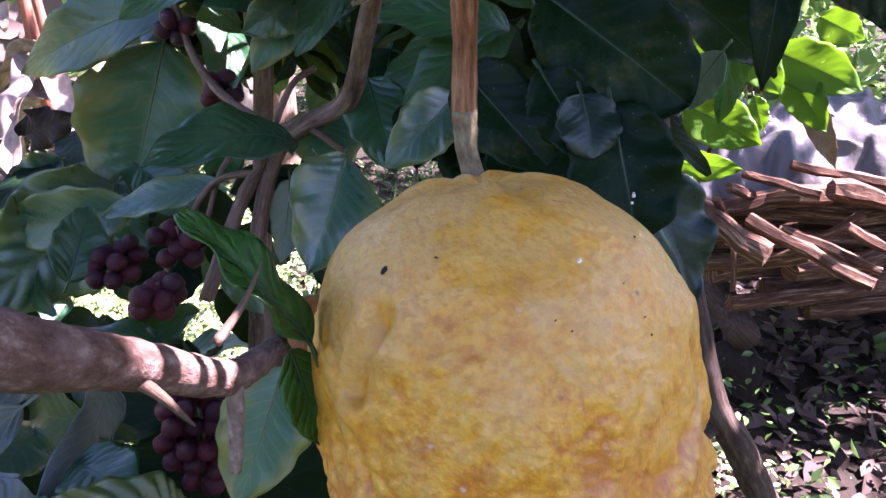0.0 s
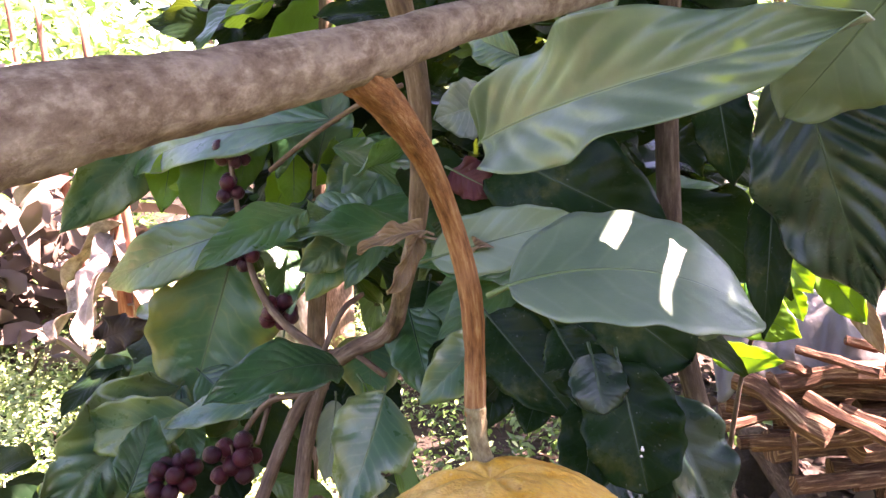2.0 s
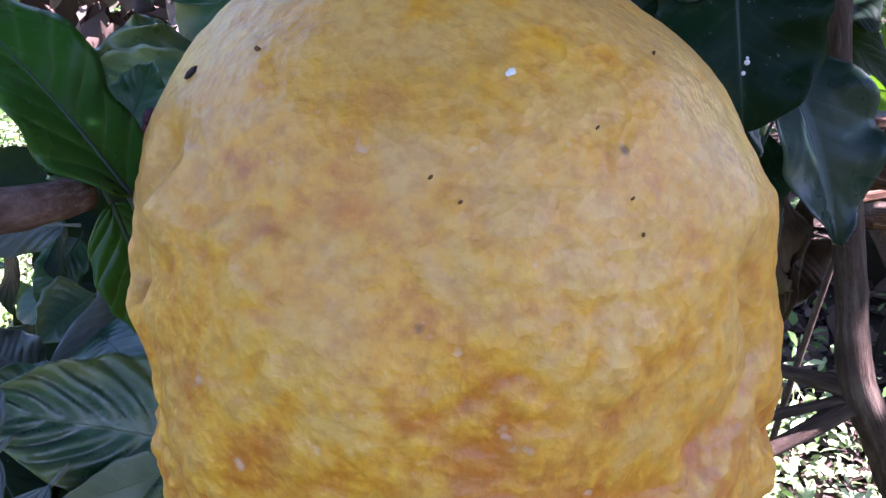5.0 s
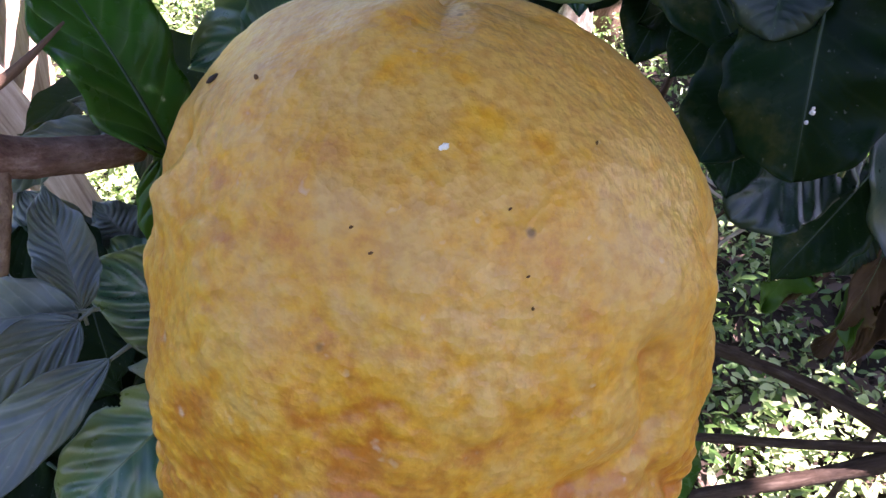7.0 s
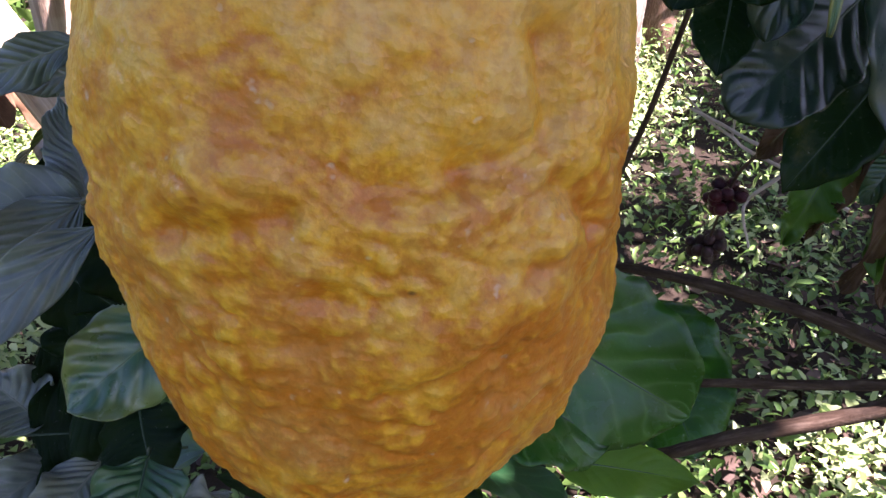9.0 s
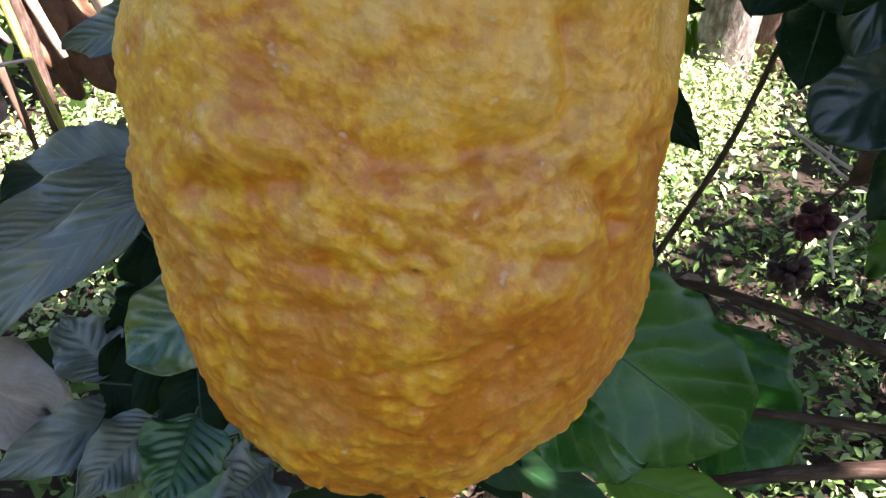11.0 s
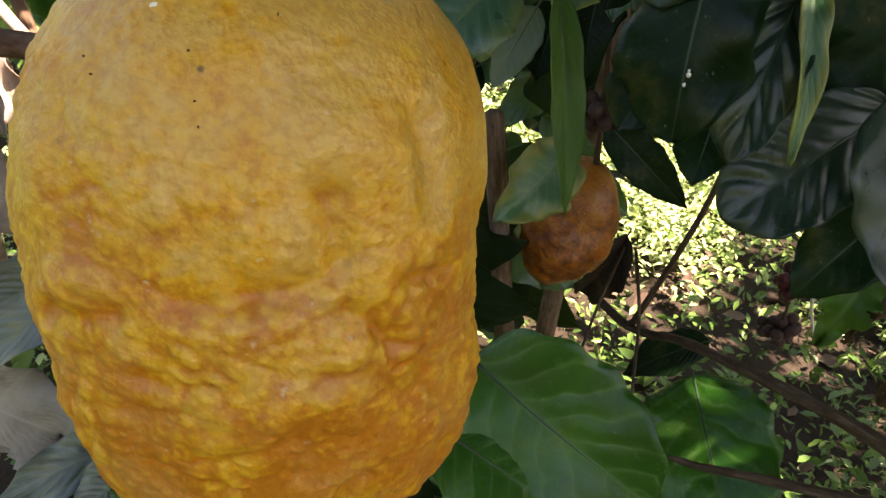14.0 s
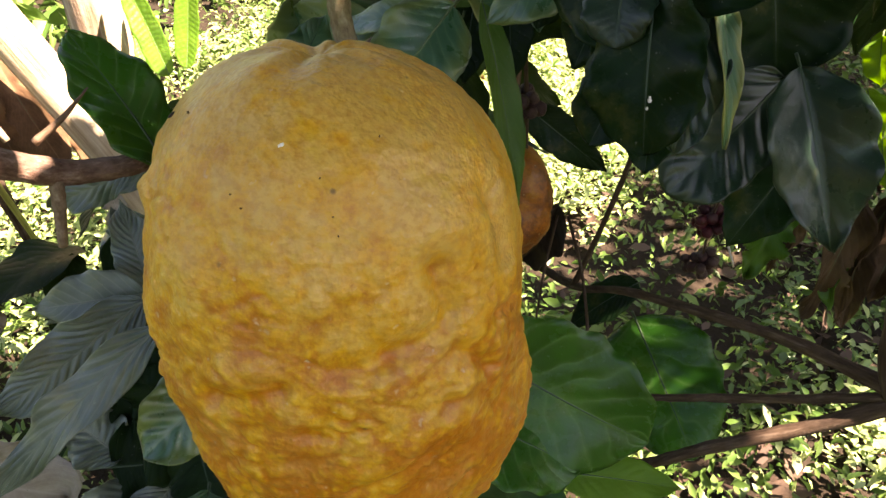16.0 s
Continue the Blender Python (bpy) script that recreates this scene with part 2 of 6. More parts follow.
LANCE = leaf_material("soft_green_leaf", (0.016, 0.070, 0.008), (0.050, 0.125, 0.018), (0.10, 0.17, 0.05), 0.38, 0.25, ribbed=0.10, gloss=0.25)
BANANA_LEAF = leaf_material("dry_banana_blade", (0.070, 0.045, 0.034), (0.33, 0.255, 0.21), (0.46, 0.38, 0.32), 0.75, 0.12, glow=(0.5, 0.35, 0.2), veins=30.0, blotch=(0.07, 0.045, 0.03), blotched=0.6)
RUST = leaf_material("rusty_banana_sheath", (0.05, 0.025, 0.014), (0.20, 0.115, 0.065), (0.30, 0.19, 0.12), 0.7, 0.12, glow=(0.4, 0.22, 0.10), veins=24.0, ribbed=0.1, gloss=0.15)
# lighter copy of the dry blade: grey-white, with sunlight put into the colour
PALE_BLADE = leaf_material("pale_banana_blade", (0.14, 0.115, 0.095), (0.36, 0.33, 0.29), (0.42, 0.39, 0.35), 0.7, 0.12, glow=(0.5, 0.4, 0.3), veins=24.0, blotch=(0.12, 0.09, 0.06), blotched=0.6, ribbed=0.2)
FRESH = leaf_material("young_leaf", (0.035, 0.10, 0.012), (0.10, 0.21, 0.028), (0.18, 0.30, 0.055), 0.35, 0.5, glow=(0.5, 0.72, 0.05), ribbed=0.20)
DRY = leaf_material("dead_leaf", (0.10, 0.055, 0.03), (0.26, 0.17, 0.10), (0.33, 0.25, 0.16), 0.7, 0.12, glow=(0.4, 0.25, 0.10))
RED_LEAF = leaf_material("red_withered_leaf", (0.035, 0.008, 0.010), (0.09, 0.022, 0.024), (0.10, 0.04, 0.035), 0.6, 0.1, glow=(0.3, 0.04, 0.03))
WITHERED = leaf_material("withered_leaf", (0.022, 0.012, 0.007), (0.085, 0.050, 0.026), (0.12, 0.08, 0.05), 0.7, 0.06, glow=(0.25, 0.14, 0.05), gloss=0.1)
DARK_DRY = leaf_material("blackened_leaf", (0.012, 0.008, 0.007), (0.035, 0.022, 0.016), (0.04, 0.03, 0.02), 0.7, 0.0)
# shaded and sunlit copies of one weed leaf, the light put into the colour
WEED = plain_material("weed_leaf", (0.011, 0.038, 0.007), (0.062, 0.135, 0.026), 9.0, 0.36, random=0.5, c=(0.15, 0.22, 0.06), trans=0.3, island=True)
SUNLIT_WEED = plain_material("sunlit_weed_leaf", (0.12, 0.21, 0.05), (0.30, 0.38, 0.14), 9.0, 0.34, random=0.6, c=(0.42, 0.47, 0.24), trans=0.28, island=True)
LITTER = plain_material("litter_leaf", (0.014, 0.008, 0.006), (0.062, 0.038, 0.027), 14.0, 0.7, random=0.6, c=(0.17, 0.12, 0.09), trans=0.08, island=True)
CROWN = plain_material("crown_leaf", (0.018, 0.055, 0.010), (0.055, 0.12, 0.024), 5.0, 0.42, random=0.5, c=(0.16, 0.26, 0.04), trans=0.28, island=True)
# lighter copy of the crown leaf, with sunlight put into the colour
SHRUB = plain_material("sunlit_shrub_leaf", (0.055, 0.14, 0.025), (0.18, 0.30, 0.075), 5.0, 0.32, random=0.6, c=(0.32, 0.42, 0.15), trans=0.38, island=True)
BARK = bark_material("citron_bark", (0.080, 0.049, 0.034), (0.170, 0.121, 0.086), (0.32, 0.255, 0.20), 75.0, (0.75, 1, 1), depth=0.0018, lichen=0.10)
BARK_RED = bark_material("reddish_citron_bark", (0.045, 0.022, 0.015), (0.115, 0.066, 0.048), (0.27, 0.20, 0.165), 80.0, (0.5, 1, 1), depth=0.002)
STALK = bark_material("fruit_stalk_bark", (0.075, 0.026, 0.011), (0.235, 0.098, 0.040), (0.40, 0.24, 0.13), 130.0, (0.12, 1, 1), depth=0.003, lichen=-0.2)
STALK_GREEN = bark_material("green_stalk_bark", (0.085, 0.058, 0.030), (0.185, 0.145, 0.080), (0.30, 0.26, 0.17), 100.0, (0.5, 1, 1), depth=0.002)
COFFEE_BARK = bark_material("coffee_bark", (0.040, 0.024, 0.016), (0.130, 0.080, 0.052), (0.25, 0.19, 0.145), 60.0)
DARK_BARK = bark_material("dark_bark", (0.018, 0.010, 0.007), (0.056, 0.035, 0.023), (0.13, 0.095, 0.07), 60.0)
LICHEN_BARK = bark_material("lichen_bark", (0.035, 0.028, 0.022), (0.11, 0.09, 0.07), (0.26, 0.26, 0.22), 9.0, (0.4, 1, 1), depth=0.01, lichen=0.4)
LOG = bark_material("firewood", (0.014, 0.006, 0.004), (0.085, 0.038, 0.020), (0.42, 0.285, 0.175), 22.0, (0.10, 1, 1), depth=0.008, lichen=-0.25)
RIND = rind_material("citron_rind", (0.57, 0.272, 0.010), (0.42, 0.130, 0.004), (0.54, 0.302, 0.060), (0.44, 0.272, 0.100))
RIND_OLD = rind_material("rusty_citron_rind", (0.30, 0.085, 0.004), (0.12, 0.024, 0.003), (0.32, 0.12, 0.008), (0.09, 0.030, 0.010))
BERRY = plain_material("ripe_coffee_cherry", (0.012, 0.003, 0.007), (0.034, 0.005, 0.011), 90.0, 0.30, 0.0004, random=0.6, c=(0.085, 0.008, 0.014))
BERRY.node_tree.nodes["Principled BSDF"].inputs["Specular IOR Level"].default_value = 0.2
DRY_BERRY = plain_material("dried_coffee_cherry", (0.012, 0.006, 0.006), (0.05, 0.018, 0.018), 90.0, 0.5, 0.0006)
HEAP = plain_material("withered_banana_leaf", (0.022, 0.013, 0.010), (0.095, 0.062, 0.045), 3.0, 0.75, random=0.45, c=(0.22, 0.165, 0.13), trans=0.1, island=True)
SOIL = plain_material("soil", (0.010, 0.007, 0.005), (0.028, 0.020, 0.013), 3.0, 0.95, 0.02, 9.0)
TARP = plain_material("plastic_sheet", (0.028, 0.025, 0.023), (0.125, 0.112, 0.102), 5.0, 0.38, 0.006, 4.0, trans=0.12)
BANANA_DRY = bark_material("dry_banana_leaf", (0.13, 0.085, 0.055), (0.32, 0.24, 0.18), (0.55, 0.47, 0.39), 12.0, (0.06, 1, 1), depth=0.006)
BANANA_STEM = bark_material("banana_stalk", (0.15, 0.095, 0.055), (0.38, 0.29, 0.20), (0.60, 0.51, 0.39), 14.0, (0.05, 1, 1), 0.6, depth=0.006)
RED_STEM = bark_material("reddish_stalk", (0.12, 0.04, 0.025), (0.28, 0.10, 0.06), (0.40, 0.22, 0.15), 12.0, (0.1, 1, 1))
YELLOW_STEM = bark_material("yellow_green_stalk", (0.10, 0.10, 0.02), (0.26, 0.27, 0.06), (0.42, 0.42, 0.16), 14.0, (0.06, 1, 1), 0.5, depth=0.003)
WITHERED_STEM = bark_material("withered_stalk", (0.04, 0.022, 0.014), (0.13, 0.078, 0.05), (0.26, 0.18, 0.13), 14.0, (0.06, 1, 1), depth=0.005)
PALE_TWIG = bark_material("pale_bare_twig", (0.25, 0.20, 0.16), (0.45, 0.38, 0.32), (0.60, 0.54, 0.47), 60.0)
SCAB_BROWN = plain_material("brown_speck", (0.07, 0.035, 0.012), (0.15, 0.075, 0.03), 300.0, 0.8)
BLACK = plain_material("black_spot", (0.012, 0.008, 0.008), (0.03, 0.02, 0.016), 300.0, 0.7)
SCALE_WHITE = plain_material("white_scale", (0.62, 0.58, 0.50), (0.75, 0.72, 0.66), 300.0, 0.6)


# ---- builders ----
def mesh_from(name, verts, faces, material, smooth=True, uvs=None):
    me = bpy.data.meshes.new(name)
    me.from_pydata([tuple(v) for v in verts], [], faces)
    me.materials.append(material)
    if smooth:
        me.polygons.foreach_set("use_smooth", [True] * len(me.polygons))
    if uvs is not None:
        layer = me.uv_layers.new(name="UVMap")
        idx = np.empty(len(me.loops), dtype=np.int32)
        me.loops.foreach_get("vertex_index", idx)
        layer.data.foreach_set("uv", np.asarray(uvs, dtype=np.float32)[idx].ravel())
    me.update()
    return me


def part(name, mesh, parent, label="", m=None):
    """One mesh object under a thing or under a part; m is its pose in the world."""
    ob = new(name, mesh)
    ob.parent = parent
    world_of = parent.matrix_basis if parent.parent is None else parent.parent.matrix_basis @ parent.matrix_basis
    ob.matrix_basis = world_of.inverted() @ (m or Matrix.Identity(4))
    if label:
        ob["label"] = label
    return ob


def thing(name, at, label, category, group="", kind=""):
    ob = new(name)
    ob.empty_display_size = 0.05
    ob.matrix_basis = Matrix.Translation(at)
    return tagged(ob, label, category, group, kind)


def smooth_line(points, steps=6):
    """Points (x, y, z, r) with a Catmull-Rom curve through them."""
    p = [np.array(q, float) for q in points]
    p = [2 * p[0] - p[1]] + p + [2 * p[-1] - p[-2]]
    out = []
    for i in range(1, len(p) - 2):
        for k in range(steps):
            t = k / steps
            a, b, c, d = p[i - 1:i + 3]
            out.append(0.5 * (2 * b + (c - a) * t + (2 * a - 5 * b + 4 * c - d) * t * t + (3 * b - a - 3 * c + d) * t ** 3))
    out.append(p[-2])
    return out


def tube_mesh(name, points, material, sides=10, steps=6, knobs=0.08, seed=0):
    """A round, slightly knobby limb along points (x, y, z, r), closed at both ends. Its UV gives length and girth in metres."""
    line = smooth_line(points, steps)
    rng = random.Random(seed)
    verts, faces, uvs = [], [], []
    side, run = None, 0.0
    for i, q in enumerate(line):
        run += (Vector(q[:3]) - Vector(line[max(i - 1, 0)][:3])).length
        ahead = Vector(line[min(i + 1, len(line) - 1)][:3]) - Vector(line[max(i - 1, 0)][:3])
        ahead.normalize()
        if side is None:
            side = ahead.orthogonal().normalized()
        side = (side - ahead * side.dot(ahead)).normalized()
        other = ahead.cross(side)
        swell = 1 + knobs * (rng.random() - 0.4)
        for k in range(sides):
            a = 2 * math.pi * k / sides
            r = max(q[3], 0.0003) * swell * (1 + knobs * 0.7 * (rng.random() - 0.5))
            verts.append(Vector(q[:3]) + (side * math.cos(a) + other * math.sin(a)) * r)
            uvs.append((run, abs(a - math.pi) * q[3]))
    n = len(line)
    for i in range(n - 1):
        for k in range(sides):
            a, b = i * sides + k, i * sides + (k + 1) % sides
            faces.append((a, b, b + sides, a + sides))
    faces.append(tuple(range(sides - 1, -1, -1)))
    faces.append(tuple((n - 1) * sides + k for k in range(sides)))
    return mesh_from(name, verts, faces, material, True, uvs)


def limb(name, parent, points, material, label="", **kw):
    """A limb given in world points, with its mesh origin at its first point."""
    o = Vector(points[0][:3])
    local = [(x - o.x, y - o.y, z - o.z, r) for x, y, z, r in points]
    kw.setdefault("seed", len(bpy.data.objects))
    return part(name, tube_mesh(name, local, material, **kw), parent, label, Matrix.Translation(o))


def leaf_mesh(length, width, material, bend=0.5, fold=0.15, wave=0.06, veins=9, ripple=0.04, cup=0.0, point=0.95, shoulder=0.65, bites=0, seed=0, nu=0, nv=14, twist=0.0):
    """A blade from the origin along x, its face towards z. bend: how far it arches (radians); fold: the rise of both halves from the midrib;
    wave: the edge's waving; ripple: the swelling between the side veins; point, shoulder: how pointed its ends are; bites: pieces eaten from its edge."""
    if ripple > 0.055 and not nu:
        nu, nv = max(40, 9 * int(veins)), 34
    nu = nu or max(30, int(6.5 * veins))
    rng = random.Random(seed)
    ang = [bend * (0.5 - (i + 0.5) / nu) for i in range(nu)]
    xs, zs = [0.0], [0.0]
    for a in ang:
        xs.append(xs[-1] + math.cos(a))
        zs.append(zs[-1] + math.sin(a))
    k = length / xs[-1]
    top = (shoulder / (shoulder + point)) ** shoulder * (point / (shoulder + point)) ** point
    drift = [rng.uniform(-0.45, 0.45) for _ in range(8)]
    p1, p2, f1, f2 = rng.random() * 6.3, rng.random() * 6.3, rng.uniform(1.5, 3.0), rng.uniform(1.5, 3.0)
    verts, uvs, faces = [], [], []
    for i in range(nu + 1):
        u = i / nu
        h = width / 2 * (max(u, 0.0) ** shoulder * max(1 - u, 0.0) ** point) / top + 0.0004
        if u > 0.9:
            h *= 1 - 0.35 * (u - 0.9) / 0.1
        slope = bend * (0.5 - u)
        tw = twist * u
        for j in range(nv + 1):
            v = 2 * j / nv - 1
            edge = 1 + 0.035 * math.sin(31 * u + (p1 if v > 0 else p2)) * abs(v)
            y = h * v * edge
            z = fold * abs(y) - cup * y * y / max(width, 1e-6) * 4
            s = (u - 0.27 * abs(v)) * veins + drift[0] * math.sin(5 * u + 6 * drift[1]) + drift[2] * math.sin(9 * u + 6 * drift[3]) + (0.5 if v > 0 else 0.0)
            swell = 0.85 + 0.9 * (drift[4] + 0.45) * abs(math.sin(4 * u + 7 * drift[5] + v))
            z += 0.5 * swell * ripple * width * (abs(math.sin(math.pi * s)) - 0.5) * min(1, abs(v) * 3) * (1 - 0.6 * abs(v) ** 3) * min(1, 6 * (1 - u))
            z += wave * width * v * v * math.sin(2 * math.pi * (f1 if v > 0 else f2) * u + (p1 if v > 0 else p2))
            y, z = y * math.cos(tw) - z * math.sin(tw), y * math.sin(tw) + z * math.cos(tw)
            verts.append((xs[i] * k - z * math.sin(slope), y, zs[i] * k + z * math.cos(slope)))
            uvs.append((u, v / 2 + 0.5))
    gone = set()
    for _ in range(bites):
        i, side = rng.randrange(int(nu * 0.25), int(nu * 0.9)), rng.choice((0, 1))
        depth, span = rng.randint(2, 4), rng.randint(2, 4)
        for di in range(-span, span + 1):
            for dj in range(max(1, depth - abs(di))):
                gone.add((i + di, dj if side else nv - 1 - dj))
    for i in range(nu):
        for j in range(nv):
            if (i, j) not in gone:
                a = i * (nv + 1) + j
                faces.append((a, a + nv + 1, a + nv + 2, a + 1))
    me = mesh_from("leaf", verts, faces, material, True, uvs)
    return me, [(xs[i] * k, 0.0, zs[i] * k) for i in range(nu + 1)]


def frame_of(base, tip, face):
    """The pose at base whose x runs to tip and whose z leans towards face."""
    x = (Vector(tip) - Vector(base)).normalized()
    z = Vector(face)
    z = (z - x * z.dot(x)).normalized()
    y = z.cross(x)
    return Matrix.Translation(base) @ Matrix((x, y, z)).transposed().to_4x4()


LEAVES = [0]


def leaf(parent, base, tip, width, face, material, label="", rib=True, stalk=0.0, **shape):
    """A leaf from base to tip in the world, face: the way that it turns its face. It has a raised midrib that runs on into its stalk."""
    LEAVES[0] += 1
    shape.setdefault("seed", LEAVES[0])
    length = (Vector(tip) - Vector(base)).length
    me, spine = leaf_mesh(length, width, material, **shape)
    ob = part("leaf", me, parent, label, frame_of(base, tip, face))
    solid = ob.modifiers.new("thickness", "SOLIDIFY")
    solid.thickness, solid.offset = 0.0005, 0.0
    if rib:
        r = 0.006 * width + 0.0006
        line = [(x, y, z, r * (1.05 - 0.9 * i / len(spine))) for i, (x, y, z) in enumerate(spine[:-1]) if i % 5 == 0]
        (x0, _, z0, r0), (x1, _, z1, _) = line[:2]
        n = max(stalk, 0.008)
        d = Vector((x0 - x1, 0, z0 - z1)).normalized() * n
        line = [(x0 + d.x, 0, z0 + d.z - n * 0.25, r0 * 1.25)] + line
        part("midrib", tube_mesh("midrib", line, RIB_OF.get(material.name, VEIN_GREEN), 6, 2, 0.0), ob, "", frame_of(base, tip, face))
    return ob


VEIN_GREEN = plain_material("leaf_rib", (0.04, 0.08, 0.03), (0.09, 0.13, 0.055), 40.0, 0.5)
VEIN_DRY = plain_material("dead_leaf_rib", (0.16, 0.10, 0.06), (0.30, 0.22, 0.15), 40.0, 0.7)
VEIN_DARK = plain_material("dark_leaf_rib", (0.010, 0.026, 0.012), (0.028, 0.056, 0.026), 40.0, 0.5)
VEIN_BLACK = plain_material("black_leaf_rib", (0.015, 0.01, 0.01), (0.03, 0.02, 0.015), 40.0, 0.7)
RIB_OF = {"citron_leaf": VEIN_DARK, "shaded_coffee_leaf": VEIN_DARK, "coffee_leaf": VEIN_DARK, "ribbed_citron_leaf": VEIN_DARK, "glossy_citron_leaf": VEIN_DARK, "dead_leaf": VEIN_DRY, "blackened_leaf": VEIN_BLACK, "greyish_coffee_leaf": plain_material("pale_leaf_rib", (0.08, 0.10, 0.07), (0.13, 0.15, 0.11), 40.0, 0.5)}


def leaf_cloud(name, centres, size, material, flat=0.5, spread=0.35, seed=1, narrow=0.42):
    """Many small pointed leaves, each folded along its midrib, as one mesh. flat: 1 lays them level, 0 turns them every way."""
    rng = np.random.default_rng(seed)
    n = len(centres)
    d = rng.normal(size=(n, 3))
    d[:, 2] *= 1 - 0.6 * flat
    d /= np.linalg.norm(d, axis=1)[:, None]
    up = rng.normal(size=(n, 3)) * (1 - flat) + np.array([0, 0, 1.0]) * (0.3 + flat)
    side = np.cross(up, d)
    side /= np.linalg.norm(side, axis=1)[:, None] + 1e-9
    up = np.cross(d, side)
    s = (size * (1 + spread * rng.normal(size=n)).clip(0.4, 2.2))[:, None]
    w = s * narrow * rng.uniform(0.7, 1.2, (n, 1))
    b = np.asarray(centres) - d * s / 2
    ring = [b, b + d * s * 0.35 + side * w / 2 + up * s * 0.06, b + d * s * 0.72 + side * w * 0.36 + up * s * 0.02, b + d * s - up * s * 0.12,
            b + d * s * 0.72 - side * w * 0.36 + up * s * 0.02, b + d * s * 0.35 - side * w / 2 + up * s * 0.06, b + d * s * 0.5 + up * s * -0.02]
    verts = np.stack(ring, 1).reshape(-1, 3)
    local = [(0, 1, 6), (1, 2, 6), (2, 3, 6), (3, 4, 6), (4, 5, 6), (5, 0, 6)]
    faces = (np.arange(n)[:, None, None] * 7 + np.array(local)[None]).reshape(-1, 3)
    me = bpy.data.meshes.new(name)
    me.vertices.add(len(verts))
    me.vertices.foreach_set("co", verts.astype(np.float32).ravel())
    me.loops.add(faces.size)
    me.loops.foreach_set("vertex_index", faces.astype(np.int32).ravel())
    me.polygons.add(len(faces))
    me.polygons.foreach_set("loop_start", np.arange(0, faces.size, 3, dtype=np.int32))
    me.update(calc_edges=True)
    me.validate()
    me.materials.append(material)
    return me


# ---- ground ----
def rolling(x, y):
    return 0.05 * noise.noise(Vector((x * 0.5, y * 0.5, 3))) + 0.02 * noise.noise(Vector((x * 2.3, y * 2.3, 7)))


def ground_sheet():
    ticks = sorted({round(s * 0.12 * i * (1 + 0.035 * abs(i)), 3) for i in range(0, 75) for s in (-1, 1)})
    ticks = [-400.0, -120.0] + ticks + [120.0, 400.0]
    n = len(ticks)
    verts = [(x, y + 2.5, rolling(x, y + 2.5) if abs(x) < 100 and abs(y) < 100 else 0.0) for y in ticks for x in ticks]
    faces = [(j * n + i, j * n + i + 1, (j + 1) * n + i + 1, (j + 1) * n + i) for j in range(n - 1) for i in range(n - 1)]
    ob = new("ground", mesh_from("ground", verts, faces, SOIL))
    return tagged(ob, "bare brown soil strewn with leaves and weeds", "ground", kind="structure")


ground_sheet()


def on_ground(n, boxes, seed, heights=(0.0, 0.02), cluster=1, spread=0.05, fray=0.3):
    """n places over boxes (x0, x1, y0, y1, weight), a little above the ground."""
    rng = np.random.default_rng(seed)
    w = np.array([b[4] for b in boxes], float)
    pick = rng.choice(len(boxes), n, p=w / w.sum())
    b = np.array([q[:4] for q in boxes])[pick]
    x = b[:, 0] + (b[:, 1] - b[:, 0]) * rng.random(n)
    y = b[:, 2] + (b[:, 3] - b[:, 2]) * rng.random(n)
    x, y = x + rng.normal(0, fray, n), y + rng.normal(0, fray, n)
    x, y = np.repeat(x, cluster), np.repeat(y, cluster)
    top = np.repeat(rng.uniform(0.3, 1.0, n), cluster)
    x, y = x + rng.normal(0, spread, len(x)), y + rng.normal(0, spread, len(y))
    z = np.array([rolling(a, c) for a, c in zip(x, y)]) + heights[0] + (heights[1] - heights[0]) * rng.random(len(x)) ** 1.3 * top
    return np.stack([x, y, z], 1)


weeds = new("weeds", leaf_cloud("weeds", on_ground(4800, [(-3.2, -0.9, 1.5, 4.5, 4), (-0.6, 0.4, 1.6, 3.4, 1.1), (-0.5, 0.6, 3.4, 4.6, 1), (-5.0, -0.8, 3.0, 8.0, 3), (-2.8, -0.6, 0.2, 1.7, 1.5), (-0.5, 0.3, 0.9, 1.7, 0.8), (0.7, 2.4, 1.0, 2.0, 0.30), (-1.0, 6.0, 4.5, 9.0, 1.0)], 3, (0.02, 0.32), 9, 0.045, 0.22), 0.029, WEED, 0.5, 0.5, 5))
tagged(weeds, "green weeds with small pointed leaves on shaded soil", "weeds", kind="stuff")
# the patch where sunlight is put into the leaf colour
bright_weeds = new("pale_weeds", leaf_cloud("pale_weeds", on_ground(7200, [(-1.6, -0.72, 2.15, 3.6, 4.5), (-3.2, -1.5, 2.3, 3.9, 4.0), (-2.7, -1.2, 0.5, 1.8, 2.2), (-2.6, -0.95, 3.5, 5.2, 2.6), (-2.6, -1.0, 1.2, 2.6, 1.6), (-4.5, -1.4, 3.2, 7.0, 3), (0.30, 0.64, 1.42, 1.72, 0.35), (-0.3, 0.1, 2.3, 2.6, 0.12)], 13, (0.03, 0.26), 8, 0.07, 0.12), 0.031, SUNLIT_WEED, 0.75, 0.5, 15))
tagged(bright_weeds, "dense green weeds with full sun put into their pale colour", "weeds", kind="stuff")
# mostly unseen behind the camera; added to green the light bounced off the ground
meadow = new("grass", leaf_cloud("grass", on_ground(9000, [(-8, 8, -9, 0.0, 5), (2.5, 9, 0, 9, 2), (-9, -4, 0, 9, 2)], 4, (0.02, 0.18), 3, 0.1, 0.8), 0.14, WEED, 0.5, 0.4, 6))
tagged(meadow, "low green weeds round the clearing", "weeds", kind="stuff")
